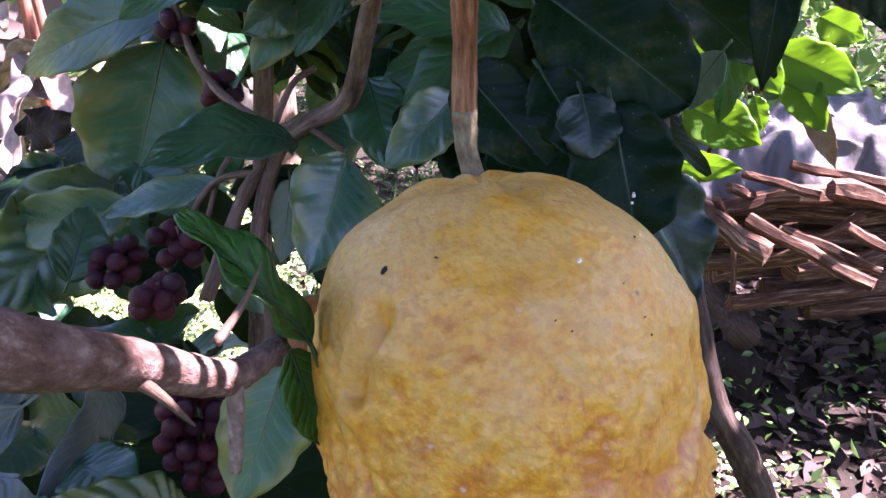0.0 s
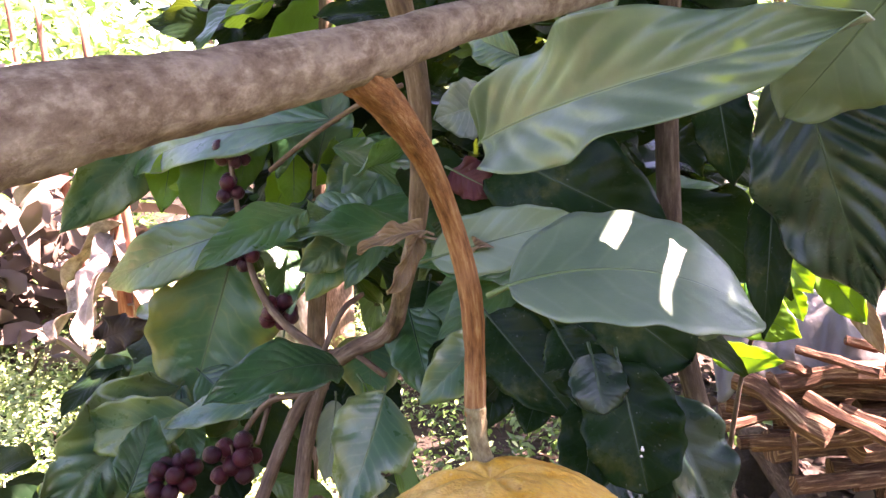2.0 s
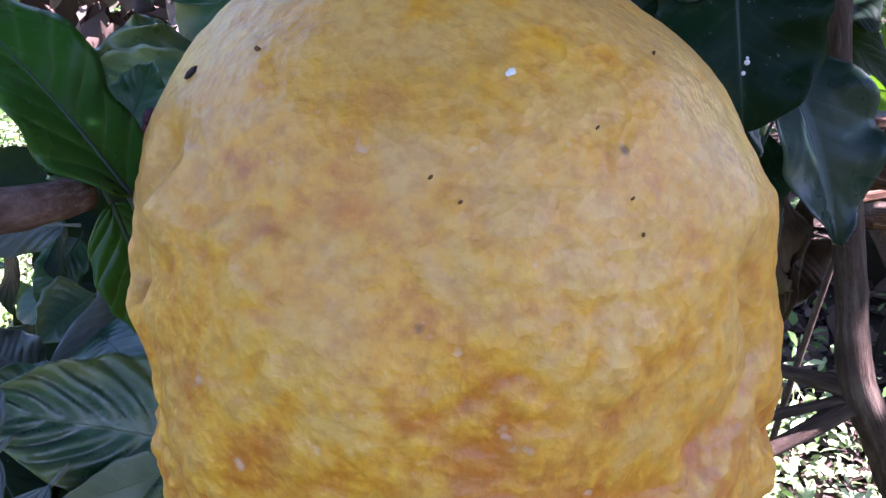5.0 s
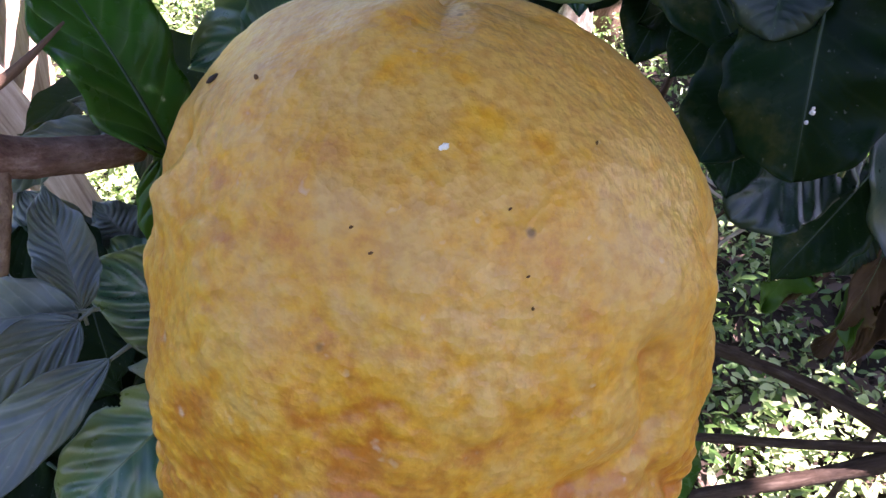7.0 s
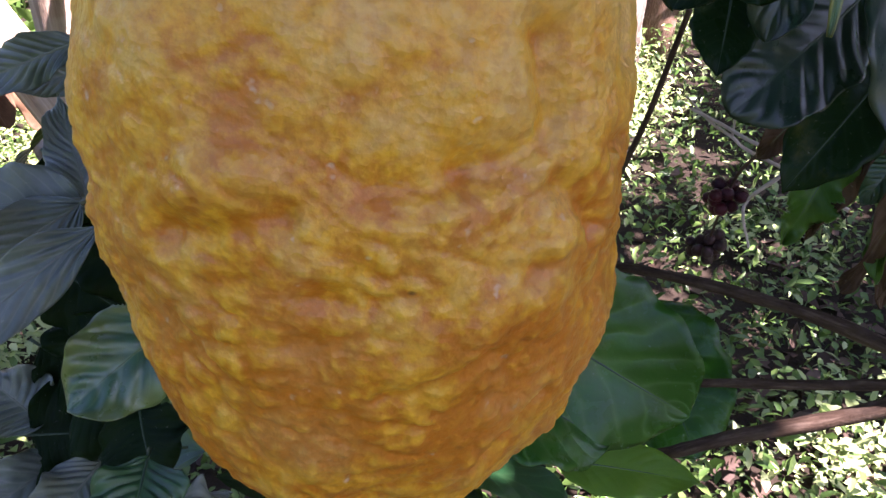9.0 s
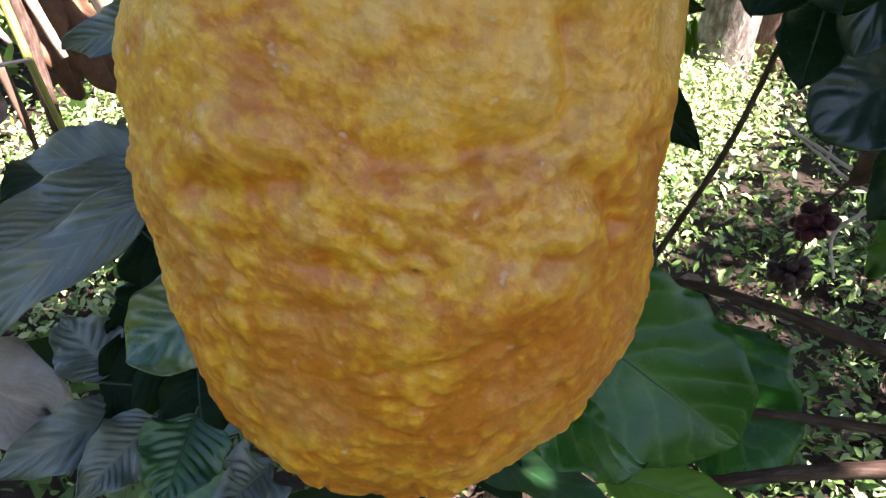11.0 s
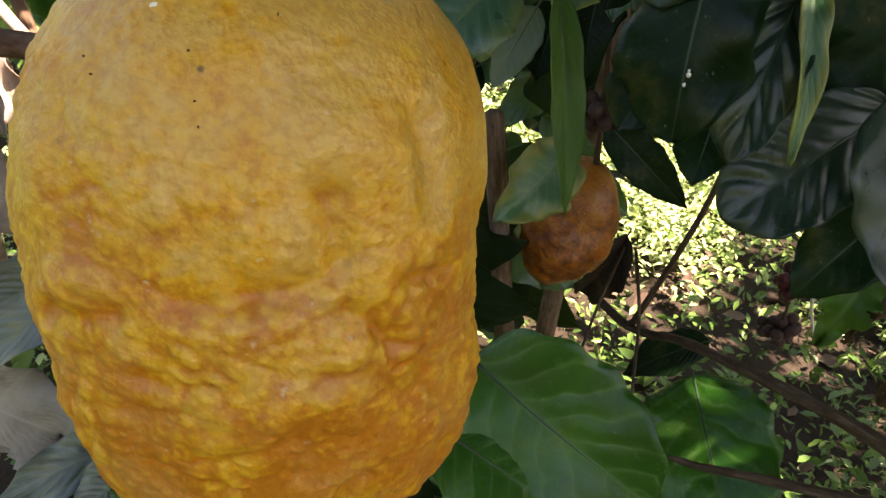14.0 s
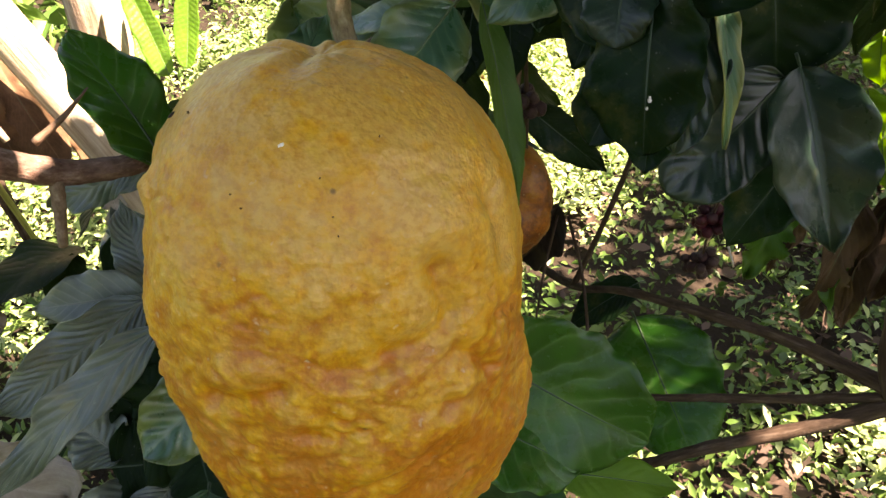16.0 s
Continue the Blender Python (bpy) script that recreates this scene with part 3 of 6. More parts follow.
litter = new("leaf_litter", leaf_cloud("leaf_litter", on_ground(7000, [(0.35, 3.2, 0.8, 4.2, 6), (-3.0, 0.4, 0.6, 4.5, 0.8), (-5.0, -1.5, 3.5, 8.0, 1.5)], 9, (0.005, 0.05)), 0.075, LITTER, 0.65, 0.4, 11, 0.5))
tagged(litter, "dry brown fallen leaves on the soil", "leaf litter", kind="stuff")

# ---- the hanging citron ----
# radius over the whole round, in millimetres, as real spherical harmonics up to degree 6
ROUND = [77.4, 0.0, 3.1, -8.3, -0.7, 4.8, 16.7, 6.6, -2.3, -0.6, -1.0, 0.5, -0.7, -4.9, -2.4, -1.0, 1.3, 2.2, 1.3, -0.9, -1.1, 1.3, -0.6, -0.1, 1.4,
         0.8, -0.9, 0.0, 1.8, 0.9, -1.4, -0.6, -0.6, 0.0, 2.1, 1.7, -0.5, -0.3, 1.2, 2.3, -0.6, -1.0, -0.7, 0.8, 0.1, 0.2, 0.0, -0.8, 0.9]


def legendre(l, m, x):
    a, s = np.ones_like(x), np.sqrt(np.clip(1 - x * x, 0, 1))
    for i in range(m):
        a = a * (2 * i + 1) * s
    if l == m:
        return a
    b = x * (2 * m + 1) * a
    for q in range(m + 2, l + 1):
        a, b = b, (x * (2 * q - 1) * b - (q + m - 1) * a) / (q - m)
    return b


def round_radius(d):
    turn, total, i = np.arctan2(d[:, 1], d[:, 0]), np.zeros(len(d)), 0
    for l in range(7):
        for m in range(-l, l + 1):
            a = abs(m)
            size = math.sqrt(math.factorial(l - a) / math.factorial(l + a) * (2 if a else 1))
            total += ROUND[i] / 1000 * size * legendre(l, a, d[:, 2]) * (np.cos(a * turn) if m >= 0 else np.sin(a * turn))
            i += 1
    return total


# creases of the rind: from, to, half width, depth
CREASES = [((-0.012, 0.067, -0.011), (-0.032, 0.062, -0.002), 0.0036, 0.0044), ((-0.046, 0.052, 0.006), (-0.056, 0.042, 0.012), 0.0042, 0.0027), ((-0.056, 0.042, 0.012), (-0.065, 0.029, 0.020), 0.0042, 0.0028),
           ((-0.061, 0.032, 0.039), (-0.0645, 0.027, 0.026), 0.0040, 0.0040), ((-0.069, 0.023, 0.012), (-0.074, 0.010, 0.004), 0.0040, 0.0026), ((-0.059, 0.039, -0.007), (-0.068, 0.026, -0.0065), 0.0030, 0.0019),
           ((-0.068, 0.026, -0.0065), (-0.072, 0.014, -0.003), 0.0030, 0.0016), ((-0.039, 0.061, -0.018), (-0.048, 0.051, -0.017), 0.0028, 0.0017), ((-0.0726, 0.009, 0.0215), (-0.070, -0.006, 0.022), 0.0030, 0.0018),
           ((-0.052, 0.043, -0.038), (-0.066, 0.029, -0.027), 0.0030, 0.0018), ((-0.065, 0.011, -0.059), (-0.072, 0.004, -0.042), 0.0035, 0.0035), ((-0.063, 0.010, 0.058), (-0.070, 0.004, 0.040), 0.0050, 0.0026),
           ((0.034, 0.057, 0.051), (0.040, 0.050, 0.029), 0.0040, 0.0062), ((0.037, 0.053, 0.031), (0.028, 0.062, 0.034), 0.0034, 0.0024), ((0.044, 0.045, 0.015), (0.039, 0.050, 0.001), 0.0040, 0.0034)]
# single knobs that stand out: place, half width, height
KNOBS = [((-0.0435, 0.0575, -0.022), 0.0040, 0.0016), ((-0.0565, 0.0445, -0.0215), 0.0040, 0.0014), ((-0.046, 0.054, 0.000), 0.0055, 0.0016), ((-0.056, 0.046, 0.026), 0.0060, 0.0012), ((-0.072, 0.020, 0.0005), 0.0060, 0.0020),
         ((-0.022, 0.070, 0.001), 0.0065, 0.0024), ((-0.067, 0.0334, -0.0170), 0.0040, 0.0014), ((-0.061, 0.031, 0.052), 0.0090, 0.0014), ((-0.0655, 0.016, 0.050), 0.0070, 0.0016), ((0.031, 0.061, 0.042), 0.0060, 0.0018), ((0.042, 0.046, 0.020), 0.0060, 0.0022)]


def citron_mesh(rows=300, turns=420, size=1.0, rough=1.0, creased=True, material=None, shift=0.0):
    """A knobbly citron: its body, pebbles and folds that grow towards the blossom end, creases, and a dimple round the stalk."""
    t = np.linspace(0, math.pi, rows)[:, None]
    p = np.linspace(0, 2 * math.pi, turns, endpoint=False)[None]
    d = np.stack([np.sin(t) * np.cos(p), np.sin(t) * np.sin(p), np.cos(t) + 0 * p], -1).reshape(-1, 3)
    r = round_radius(d)
    q = d * r[:, None]
    low = np.clip((0.086 - q[:, 2]) / 0.095, 0.26, 1.0)
    for i in range(len(q)):
        v = Vector(q[i]) + Vector((shift, shift, shift))
        wide, mid = noise.noise(v * 26), noise.noise(v * 52 + Vector((8, 3, 5)))
        warp = noise.noise_vector(v * 75) * 0.35
        near, far = noise.voronoi(Vector((v.x, v.y, v.z * 1.25)) * 105 + warp)[0][:2]
        pebble = min(1.0, (far - near) * 1.7)
        pebble = pebble * pebble * (3 - 2 * pebble)
        near, far = noise.voronoi(v * 270 + warp * 2)[0][:2]
        small = min(1.0, (far - near) * 1.8)
        patch = 0.45 + 0.9 * max(0.0, noise.noise(v * 38 + Vector((1, 9, 4))) + 0.25)
        ridge = 1 - abs(noise.noise(Vector((v.x * 26, v.y * 26, v.z * 80)) + warp * 0.6))
        fold = max(0.0, (ridge - 0.84) / 0.16) * max(0.0, 0.5 + 1.2 * noise.noise(v * 30 + Vector((6, 6, 1))))
        r[i] += rough * (low[i] * (0.0022 * wide + 0.0022 * mid + 0.0016 * patch * (pebble - 0.5) + 0.00045 * (small - 0.5) - 0.0006 * fold) + 0.0007 * mid)
    if creased:
        for a, b, w, deep in CREASES:
            a, b = np.array(a), np.array(b)
            k = np.clip(((q - a) @ (b - a)) / ((b - a) @ (b - a)), 0, 1)
            off = np.linalg.norm(q - (a + k[:, None] * (b - a)), axis=1)
            r -= deep * np.exp(-(off / w) ** 2) - 0.10 * deep * np.exp(-((off - 2.2 * w) / w) ** 2)
        for a, w, high in KNOBS:
            r += high * np.exp(-(np.linalg.norm(q - np.array(a), axis=1) / w) ** 2)
    stem = np.array((0.004, 0.020, 0.0916))
    off = np.linalg.norm(q - stem, axis=1)
    r -= 0.004 * np.exp(-(off / 0.008) ** 2)
    turn = np.arctan2(q[:, 1] - stem[1], q[:, 0] - stem[0])
    r += (0.0009 * np.cos(7 * turn + 1.3) + 0.0008 * np.cos(4 * turn + 0.4) + 0.0005 * np.cos(11 * turn)) * np.exp(-((off - 0.018) / 0.012) ** 2)
    q = d * (r * size)[:, None]
    faces = [(i * turns + j, (i + 1) * turns + j, (i + 1) * turns + (j + 1) % turns, i * turns + (j + 1) % turns) for i in range(rows - 1) for j in range(turns)]
    return mesh_from("citron", q, faces, material), q


FRUIT = Matrix(((-1, 0, 0, 0.022), (0, -0.9368, 0.3499, 0.2128), (0, 0.3499, 0.9368, 1.3377), (0, 0, 0, 1)))
citron = thing("citron_fruit", FRUIT.translation, "large ripe knobbly yellow-orange citron hanging from its stalk", "fruit")
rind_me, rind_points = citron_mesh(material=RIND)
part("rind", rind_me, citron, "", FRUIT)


def blemish(name, at, size, material, label, seed, raised=0.0006, squash=0.6):
    """A small irregular crust on the rind beside the place at (in the fruit's own axes)."""
    at = Vector(at)
    spot = min((Vector(q) for q in rind_points), key=lambda q: (q - at).length)
    bm = bmesh.new()
    bmesh.ops.create_icosphere(bm, subdivisions=2, radius=1)
    rng = random.Random(seed)
    for v in bm.verts:
        v.co = Vector((v.co.x * size * (0.7 + 0.6 * rng.random()), v.co.y * size * squash * (0.7 + 0.6 * rng.random()), v.co.z * raised))
    me = bpy.data.meshes.new(name)
    bm.to_mesh(me)
    bm.free()
    me.materials.append(material)
    turn = spot.normalized().to_track_quat("Z", "Y").to_matrix().to_4x4()
    part(name, me, citron, label, FRUIT @ Matrix.Translation(spot * 1.0) @ turn @ Matrix.Rotation(rng.random() * 3, 4, "Z"))


blemish("scab", (0.0327, 0.0519, 0.0653), 0.0017, BLACK, "black scab on the rind", 1)
blemish("scab", (0.0183, 0.0580, 0.0683), 0.0007, SCAB_BROWN, "brown scab on the rind", 2)
blemish("scale_insect", (-0.0213, 0.0594, 0.0680), 0.0009, SCALE_WHITE, "small white scale on the rind", 3)
for i, at in enumerate([(-0.0141, 0.0691, 0.0536), (-0.0176, 0.0694, 0.0505), (-0.0397, 0.0568, 0.0520), (-0.0418, 0.0564, 0.0477), (-0.0340, 0.0567, 0.0614), (-0.0397, 0.0409, 0.0738)]):
    blemish("speck", at, 0.00036, SCAB_BROWN, "", 10 + i)

# ---- the citron tree ----
citron_tree = thing("citron_tree", (0.46, 0.72, 0.0), "citron tree with dark bark and large leathery leaves", "tree")
limb("trunk", citron_tree, [(0.46, 0.72, -0.05, 0.024), (0.43, 0.68, 0.40, 0.021), (0.36, 0.61, 0.85, 0.0165), (0.285, 0.565, 1.03, 0.0148), (0.237, 0.540, 1.112, 0.0122), (0.220, 0.556, 1.175, 0.0104), (0.205, 0.572, 1.233, 0.0100), (0.180, 0.616, 1.339, 0.0098), (0.170, 0.65, 1.45, 0.011), (0.17, 0.68, 1.65, 0.010), (0.20, 0.70, 2.0, 0.009), (0.28, 0.72, 2.4, 0.007)], DARK_BARK, "dark brown trunk")
limb("branch", citron_tree, [(0.237, 0.540, 1.108, 0.0066), (0.160, 0.565, 1.100, 0.0055), (0.084, 0.586, 1.082, 0.0048), (0.0, 0.630, 1.040, 0.0043), (-0.067, 0.662, 0.997, 0.0040), (-0.16, 0.73, 0.955, 0.0052), (-0.28, 0.80, 0.90, 0.0045)], DARK_BARK, knobs=0.2)
limb("branch", citron_tree, [(0.234, 0.540, 1.100, 0.0044), (0.175, 0.535, 1.070, 0.0036), (0.120, 0.530, 1.045, 0.0034), (0.079, 0.531, 1.021, 0.0030), (0.055, 0.53, 1.012, 0.0024)], DARK_BARK, knobs=0.2)
limb("branch", citron_tree, [(0.240, 0.540, 1.096, 0.0070), (0.185, 0.515, 1.060, 0.0056), (0.130, 0.490, 1.030, 0.0050), (0.089, 0.479, 0.995, 0.0045), (0.03, 0.47, 0.95, 0.0045)], DARK_BARK, knobs=0.2)
limb("twig", citron_tree, [(-0.067, 0.662, 0.999, 0.0034), (-0.040, 0.66, 1.09, 0.0028), (-0.02, 0.66, 1.17, 0.0026), (0.0, 0.64, 1.27, 0.0022)], DARK_BARK)
limb("twig", citron_tree, [(-0.098, 0.677, 1.075, 0.0016), (-0.085, 0.62, 1.03, 0.0014), (-0.065, 0.556, 0.971, 0.0010)], DARK_BARK)
limb("twig", citron_tree, [(-0.085, 0.675, 1.075, 0.0018), (-0.045, 0.63, 1.04, 0.0016), (-0.01, 0.58, 0.99, 0.0014), (0.017, 0.548, 0.962, 0.0012)], DARK_BARK)
coffee_shrub = thing("coffee_shrub", (-0.25, 0.75, 0.0), "coffee shrub with ribbed leaves and clusters of ripe cherries", "shrub")
limb("stem", coffee_shrub, [(-0.25, 0.75, -0.05, 0.016), (-0.22, 0.70, 0.6, 0.013), (-0.165, 0.58, 1.0, 0.010), (-0.13, 0.50, 1.25, 0.008)], COFFEE_BARK)
limb("stem", coffee_shrub, [(-0.28, 0.78, -0.05, 0.018), (-0.26, 0.80, 0.8, 0.014), (-0.20, 0.78, 1.3, 0.011), (-0.15, 0.80, 1.9, 0.007)], COFFEE_BARK)
leaf(citron_tree, (-0.036, 0.196, 1.386), (-0.071, 0.195, 1.4305), 0.032, (0.88, 0.10, 0.40), FRESHDARK, "plain green citron leaf beside the fruit", bend=0.3, shoulder=0.55, point=0.6, ripple=0.01)
limb("branch", citron_tree, [(-0.059, 0.058, 1.561, 0.0100), (-0.051, 0.078, 1.568, 0.0090), (-0.034, 0.114, 1.573, 0.0082), (-0.017, 0.138, 1.578, 0.0078), (-0.003, 0.160, 1.583, 0.0070), (0.014, 0.192, 1.591, 0.0060), (0.046, 0.246, 1.602, 0.0056), (0.111, 0.314, 1.623, 0.0052)], BARK, "grey-brown branch that carries the fruit")
limb("fruit_stalk", citron_tree, [(-0.010, 0.149, 1.577, 0.0060), (-0.006, 0.177, 1.567, 0.0050), (-0.001, 0.217, 1.548, 0.0044), (0.006, 0.240, 1.520, 0.0042), (0.011, 0.245, 1.495, 0.0046), (0.012, 0.250, 1.470, 0.0042), (0.012, 0.246, 1.444, 0.0044)], STALK, "bent reddish-brown fruit stalk")
limb("stalk_end", citron_tree, [(0.012, 0.246, 1.448, 0.0043), (0.0125, 0.2455, 1.441, 0.0042), (0.013, 0.245, 1.434, 0.0038), (0.016, 0.244, 1.423, 0.0042), (0.018, 0.249, 1.414, 0.0062)], STALK_GREEN, "pale green end of the stalk")
limb("stem", coffee_shrub, [(-0.022, 0.290, 1.622, 0.0054), (-0.016, 0.315, 1.582, 0.0054), (-0.017, 0.335, 1.547, 0.0054), (-0.026, 0.378, 1.497, 0.0056), (-0.045, 0.447, 1.446, 0.0060), (-0.067, 0.511, 1.391, 0.0070), (-0.103, 0.528, 1.368, 0.0070), (-0.124, 0.526, 1.348, 0.0065), (-0.130, 0.487, 1.315, 0.0060), (-0.127, 0.444, 1.279, 0.0055)], COFFEE_BARK, "crooked coffee stem")
limb("branch", coffee_shrub, [(-0.118, 0.532, 1.358, 0.0045), (-0.173, 0.577, 1.377, 0.0038), (-0.207, 0.616, 1.400, 0.0032), (-0.226, 0.644, 1.434, 0.0028), (-0.238, 0.663, 1.475, 0.0026), (-0.249, 0.685, 1.522, 0.0024), (-0.261, 0.714, 1.560, 0.0022)], COFFEE_BARK)
limb("branch", coffee_shrub, [(-0.125, 0.523, 1.342, 0.0060), (-0.140, 0.503, 1.331, 0.0055), (-0.151, 0.474, 1.303, 0.0050), (-0.157, 0.432, 1.276, 0.0050)], COFFEE_BARK)
limb("branch", coffee_shrub, [(-0.128, 0.510, 1.338, 0.0030), (-0.167, 0.516, 1.330, 0.0026), (-0.193, 0.516, 1.300, 0.0022), (-0.210, 0.503, 1.266, 0.0022), (-0.213, 0.484, 1.237, 0.0020)], COFFEE_BARK)
limb("branch", citron_tree, [(-0.055, 0.070, 1.465, 0.0056), (-0.053, 0.090, 1.449, 0.0056), (-0.053, 0.107, 1.437, 0.0052), (-0.054, 0.129, 1.421, 0.0052), (-0.052, 0.161, 1.397, 0.0050), (-0.049, 0.178, 1.390, 0.0044), (-0.046, 0.195, 1.386, 0.0038)], BARK_RED, "low branch with sunlit rings")
limb("dead_twig", citron_tree, [(-0.001, 0.729, 1.160, 0.0016), (0.027, 0.731, 1.152, 0.0016), (0.068, 0.721, 1.146, 0.0018), (0.107, 0.724, 1.149, 0.0015)], PALE_TWIG, "bare pale twig in the sun")
limb("dead_twig", citron_tree, [(0.114, 0.716, 1.180, 0.0012), (0.107, 0.725, 1.150, 0.0016), (0.089, 0.722, 1.122, 0.0020), (0.069, 0.715, 1.089, 0.0016), (0.085, 0.698, 1.058, 0.0010)], PALE_TWIG, "bare pale twig in the sun")
limb("twig", citron_tree, [(-0.050, 0.163, 1.394, 0.0026), (-0.050, 0.160, 1.382, 0.0022), (-0.051, 0.157, 1.369, 0.0016)], BARK)
limb("dead_twig", citron_tree, [(-0.010, 0.740, 1.166, 0.0009), (0.018, 0.738, 1.148, 0.0013), (0.039, 0.739, 1.139, 0.0015), (0.054, 0.739, 1.131, 0.0016), (0.099, 0.738, 1.120, 0.0017), (0.150, 0.740, 1.100, 0.0018)], PALE_TWIG, "bare pale twig in the sun")
limb("dead_twig", citron_tree, [(0.039, 0.739, 1.139, 0.0012), (0.036, 0.738, 1.160, 0.0010), (0.026, 0.738, 1.175, 0.0007)], PALE_TWIG, "bare pale twig in the sun")
limb("twig", citron_tree, [(0.050, 0.722, 1.090, 0.0013), (0.060, 0.700, 1.130, 0.0015), (0.080, 0.680, 1.170, 0.0018), (0.110, 0.650, 1.230, 0.0020)], DARK_BARK)
limb("twig", citron_tree, [(0.042, 0.753, 1.013, 0.0013), (0.046, 0.738, 1.050, 0.0013), (0.050, 0.722, 1.090, 0.0013)], DARK_BARK)
limb("thorn", citron_tree, [(-0.053, 0.114, 1.430, 0.0017), (-0.048, 0.117, 1.422, 0.0011), (-0.044, 0.120, 1.413, 0.0003)], COFFEE_BARK, "long pale thorn")
limb("thorn", citron_tree, [(-0.053, 0.162, 1.407, 0.0015), (-0.048, 0.171, 1.413, 0.0010), (-0.044, 0.181, 1.421, 0.0003)], COFFEE_BARK, "long pale thorn")
limb("branch", coffee_shrub, [(-0.133, 0.510, 1.342, 0.0025), (-0.117, 0.554, 1.389, 0.0025), (-0.104, 0.591, 1.398, 0.0025)], COFFEE_BARK)
leaf(coffee_shrub, (-0.287, 0.762, 1.392), (-0.336, 0.716, 1.220), 0.137, (0.36, -0.92, 0.14), COFFEE_PALE, "broad yellowing coffee leaf hanging down", bend=0.3, veins=8, ripple=0.055, wave=0.1)
leaf(coffee_shrub, (-0.110, 0.512, 1.361), (-0.174, 0.405, 1.375), 0.049, (0.51, -0.19, 0.84), COFFEE, "dark coffee leaf with a small hole", bend=0.9, veins=10)
leaf(coffee_shrub, (-0.243, 0.688, 1.440), (-0.441, 0.767, 1.359), 0.063, (-0.44, -0.87, 0.23), COFFEE, bend=0.6)
leaf(coffee_shrub, (-0.132, 0.629, 1.548), (-0.425, 0.832, 1.478), 0.058, (-0.58, -0.69, 0.43), COFFEE, bend=0.7)
leaf(coffee_shrub, (-0.335, 0.705, 1.262), (-0.429, 0.574, 1.180), 0.118, (0.75, -0.59, 0.29), COFFEE_SHEEN, "broad bluish-green coffee leaf with worn edge", bend=0.5, wave=0.14, ripple=0.08, veins=8, bites=2)
leaf(coffee_shrub, (-0.283, 0.516, 1.149), (-0.262, 0.355, 1.160), 0.039, (0.85, 0.15, 0.50), COFFEE_GREY, "curled greyish coffee leaf with frayed edge", bend=0.7, wave=0.12, bites=2)
leaf(coffee_shrub, (-0.161, 0.380, 1.103), (-0.249, 0.294, 1.194), 0.088, (0.78, -0.17, 0.60), COFFEE_SHEEN, "large deeply ribbed coffee leaf", bend=0.5, ripple=0.16, veins=11, wave=0.06)
leaf(coffee_shrub, (-0.173, 0.341, 1.124), (-0.194, 0.279, 1.154), 0.033, (0.95, -0.19, 0.26), CITRON_GREY, bend=0.5)
leaf(coffee_shrub, (-0.057, 0.421, 1.377), (-0.072, 0.359, 1.330), 0.053, (0.52, -0.59, 0.62), COFFEE_SHEEN, bend=0.5, bites=1)
leaf(coffee_shrub, (-0.093, 0.564, 1.371), (-0.084, 0.505, 1.330), 0.054, (0.14, -0.55, 0.82), COFFEE_PALE, bend=0.4)
leaf(coffee_shrub, (0.009, 0.461, 1.406), (-0.034, 0.421, 1.370), 0.037, (0.40, -0.81, 0.42), COFFEE_SHEEN, bend=0.4)
leaf(coffee_shrub, (-0.397, 0.889, 1.561), (-0.517, 0.809, 1.414), 0.085, (0.59, -0.80, -0.05), COFFEE_SHEEN, bend=0.6)
leaf(coffee_shrub, (-0.112, 0.582, 1.455), (-0.146, 0.546, 1.431), 0.038, (0.69, -0.72, 0.10), COFFEE_SHEEN, bend=0.8)
leaf(coffee_shrub, (-0.140, 0.638, 1.459), (-0.183, 0.581, 1.447), 0.045, (0.61, -0.57, 0.55), COFFEE, bend=0.5)
leaf(coffee_shrub, (-0.111, 0.603, 1.457), (-0.146, 0.560, 1.400), 0.037, (0.50, -0.81, 0.31), COFFEE_PALE, bend=0.4)
leaf(coffee_shrub, (-0.074, 0.680, 1.530), (-0.126, 0.640, 1.450), 0.065, (0.28, -0.92, 0.27), COFFEE, bend=0.4)
leaf(coffee_shrub, (-0.176, 0.738, 1.499), (-0.150, 0.748, 1.585), 0.055, (0.24, -0.97, 0.04), COFFEE, bend=0.4)
leaf(coffee_shrub, (-0.228, 0.777, 1.617), (-0.132, 0.799, 1.657), 0.067, (0.15, -0.97, 0.17), FRESH, bend=0.4)
leaf(coffee_shrub, (-0.362, 0.822, 1.426), (-0.373, 0.782, 1.290), 0.065, (0.42, -0.88, 0.23), COFFEE_PALE, bend=0.4)
leaf(coffee_shrub, (-0.227, 0.828, 1.491), (-0.254, 0.811, 1.430), 0.041, (0.30, -0.94, 0.13), FRESH, bend=0.3)
leaf(coffee_shrub, (-0.129, 0.752, 1.532), (-0.177, 0.735, 1.476), 0.037, (0.36, -0.93, -0.02), FRESH, bend=0.3)
leaf(coffee_shrub, (-0.181, 0.600, 1.354), (-0.201, 0.614, 1.292), 0.038, (0.15, -0.95, -0.26), COFFEE, bend=0.4)
leaf(coffee_shrub, (-0.468, 0.789, 1.288), (-0.399, 0.777, 1.313), 0.044, (-0.20, -0.98, 0.07), DARK_DRY, "blackened curled coffee leaf", bend=0.8, wave=0.2)
leaf(coffee_shrub, (-0.439, 0.794, 1.257), (-0.481, 0.763, 1.240), 0.038, (0.48, -0.82, 0.32), COFFEE_SHEEN, bend=0.8, wave=0.2)
leaf(coffee_shrub, (-0.291, 0.635, 1.264), (-0.423, 0.623, 1.244), 0.059, (0.07, -0.99, 0.10), COFFEE_SHEEN, bend=0.6)
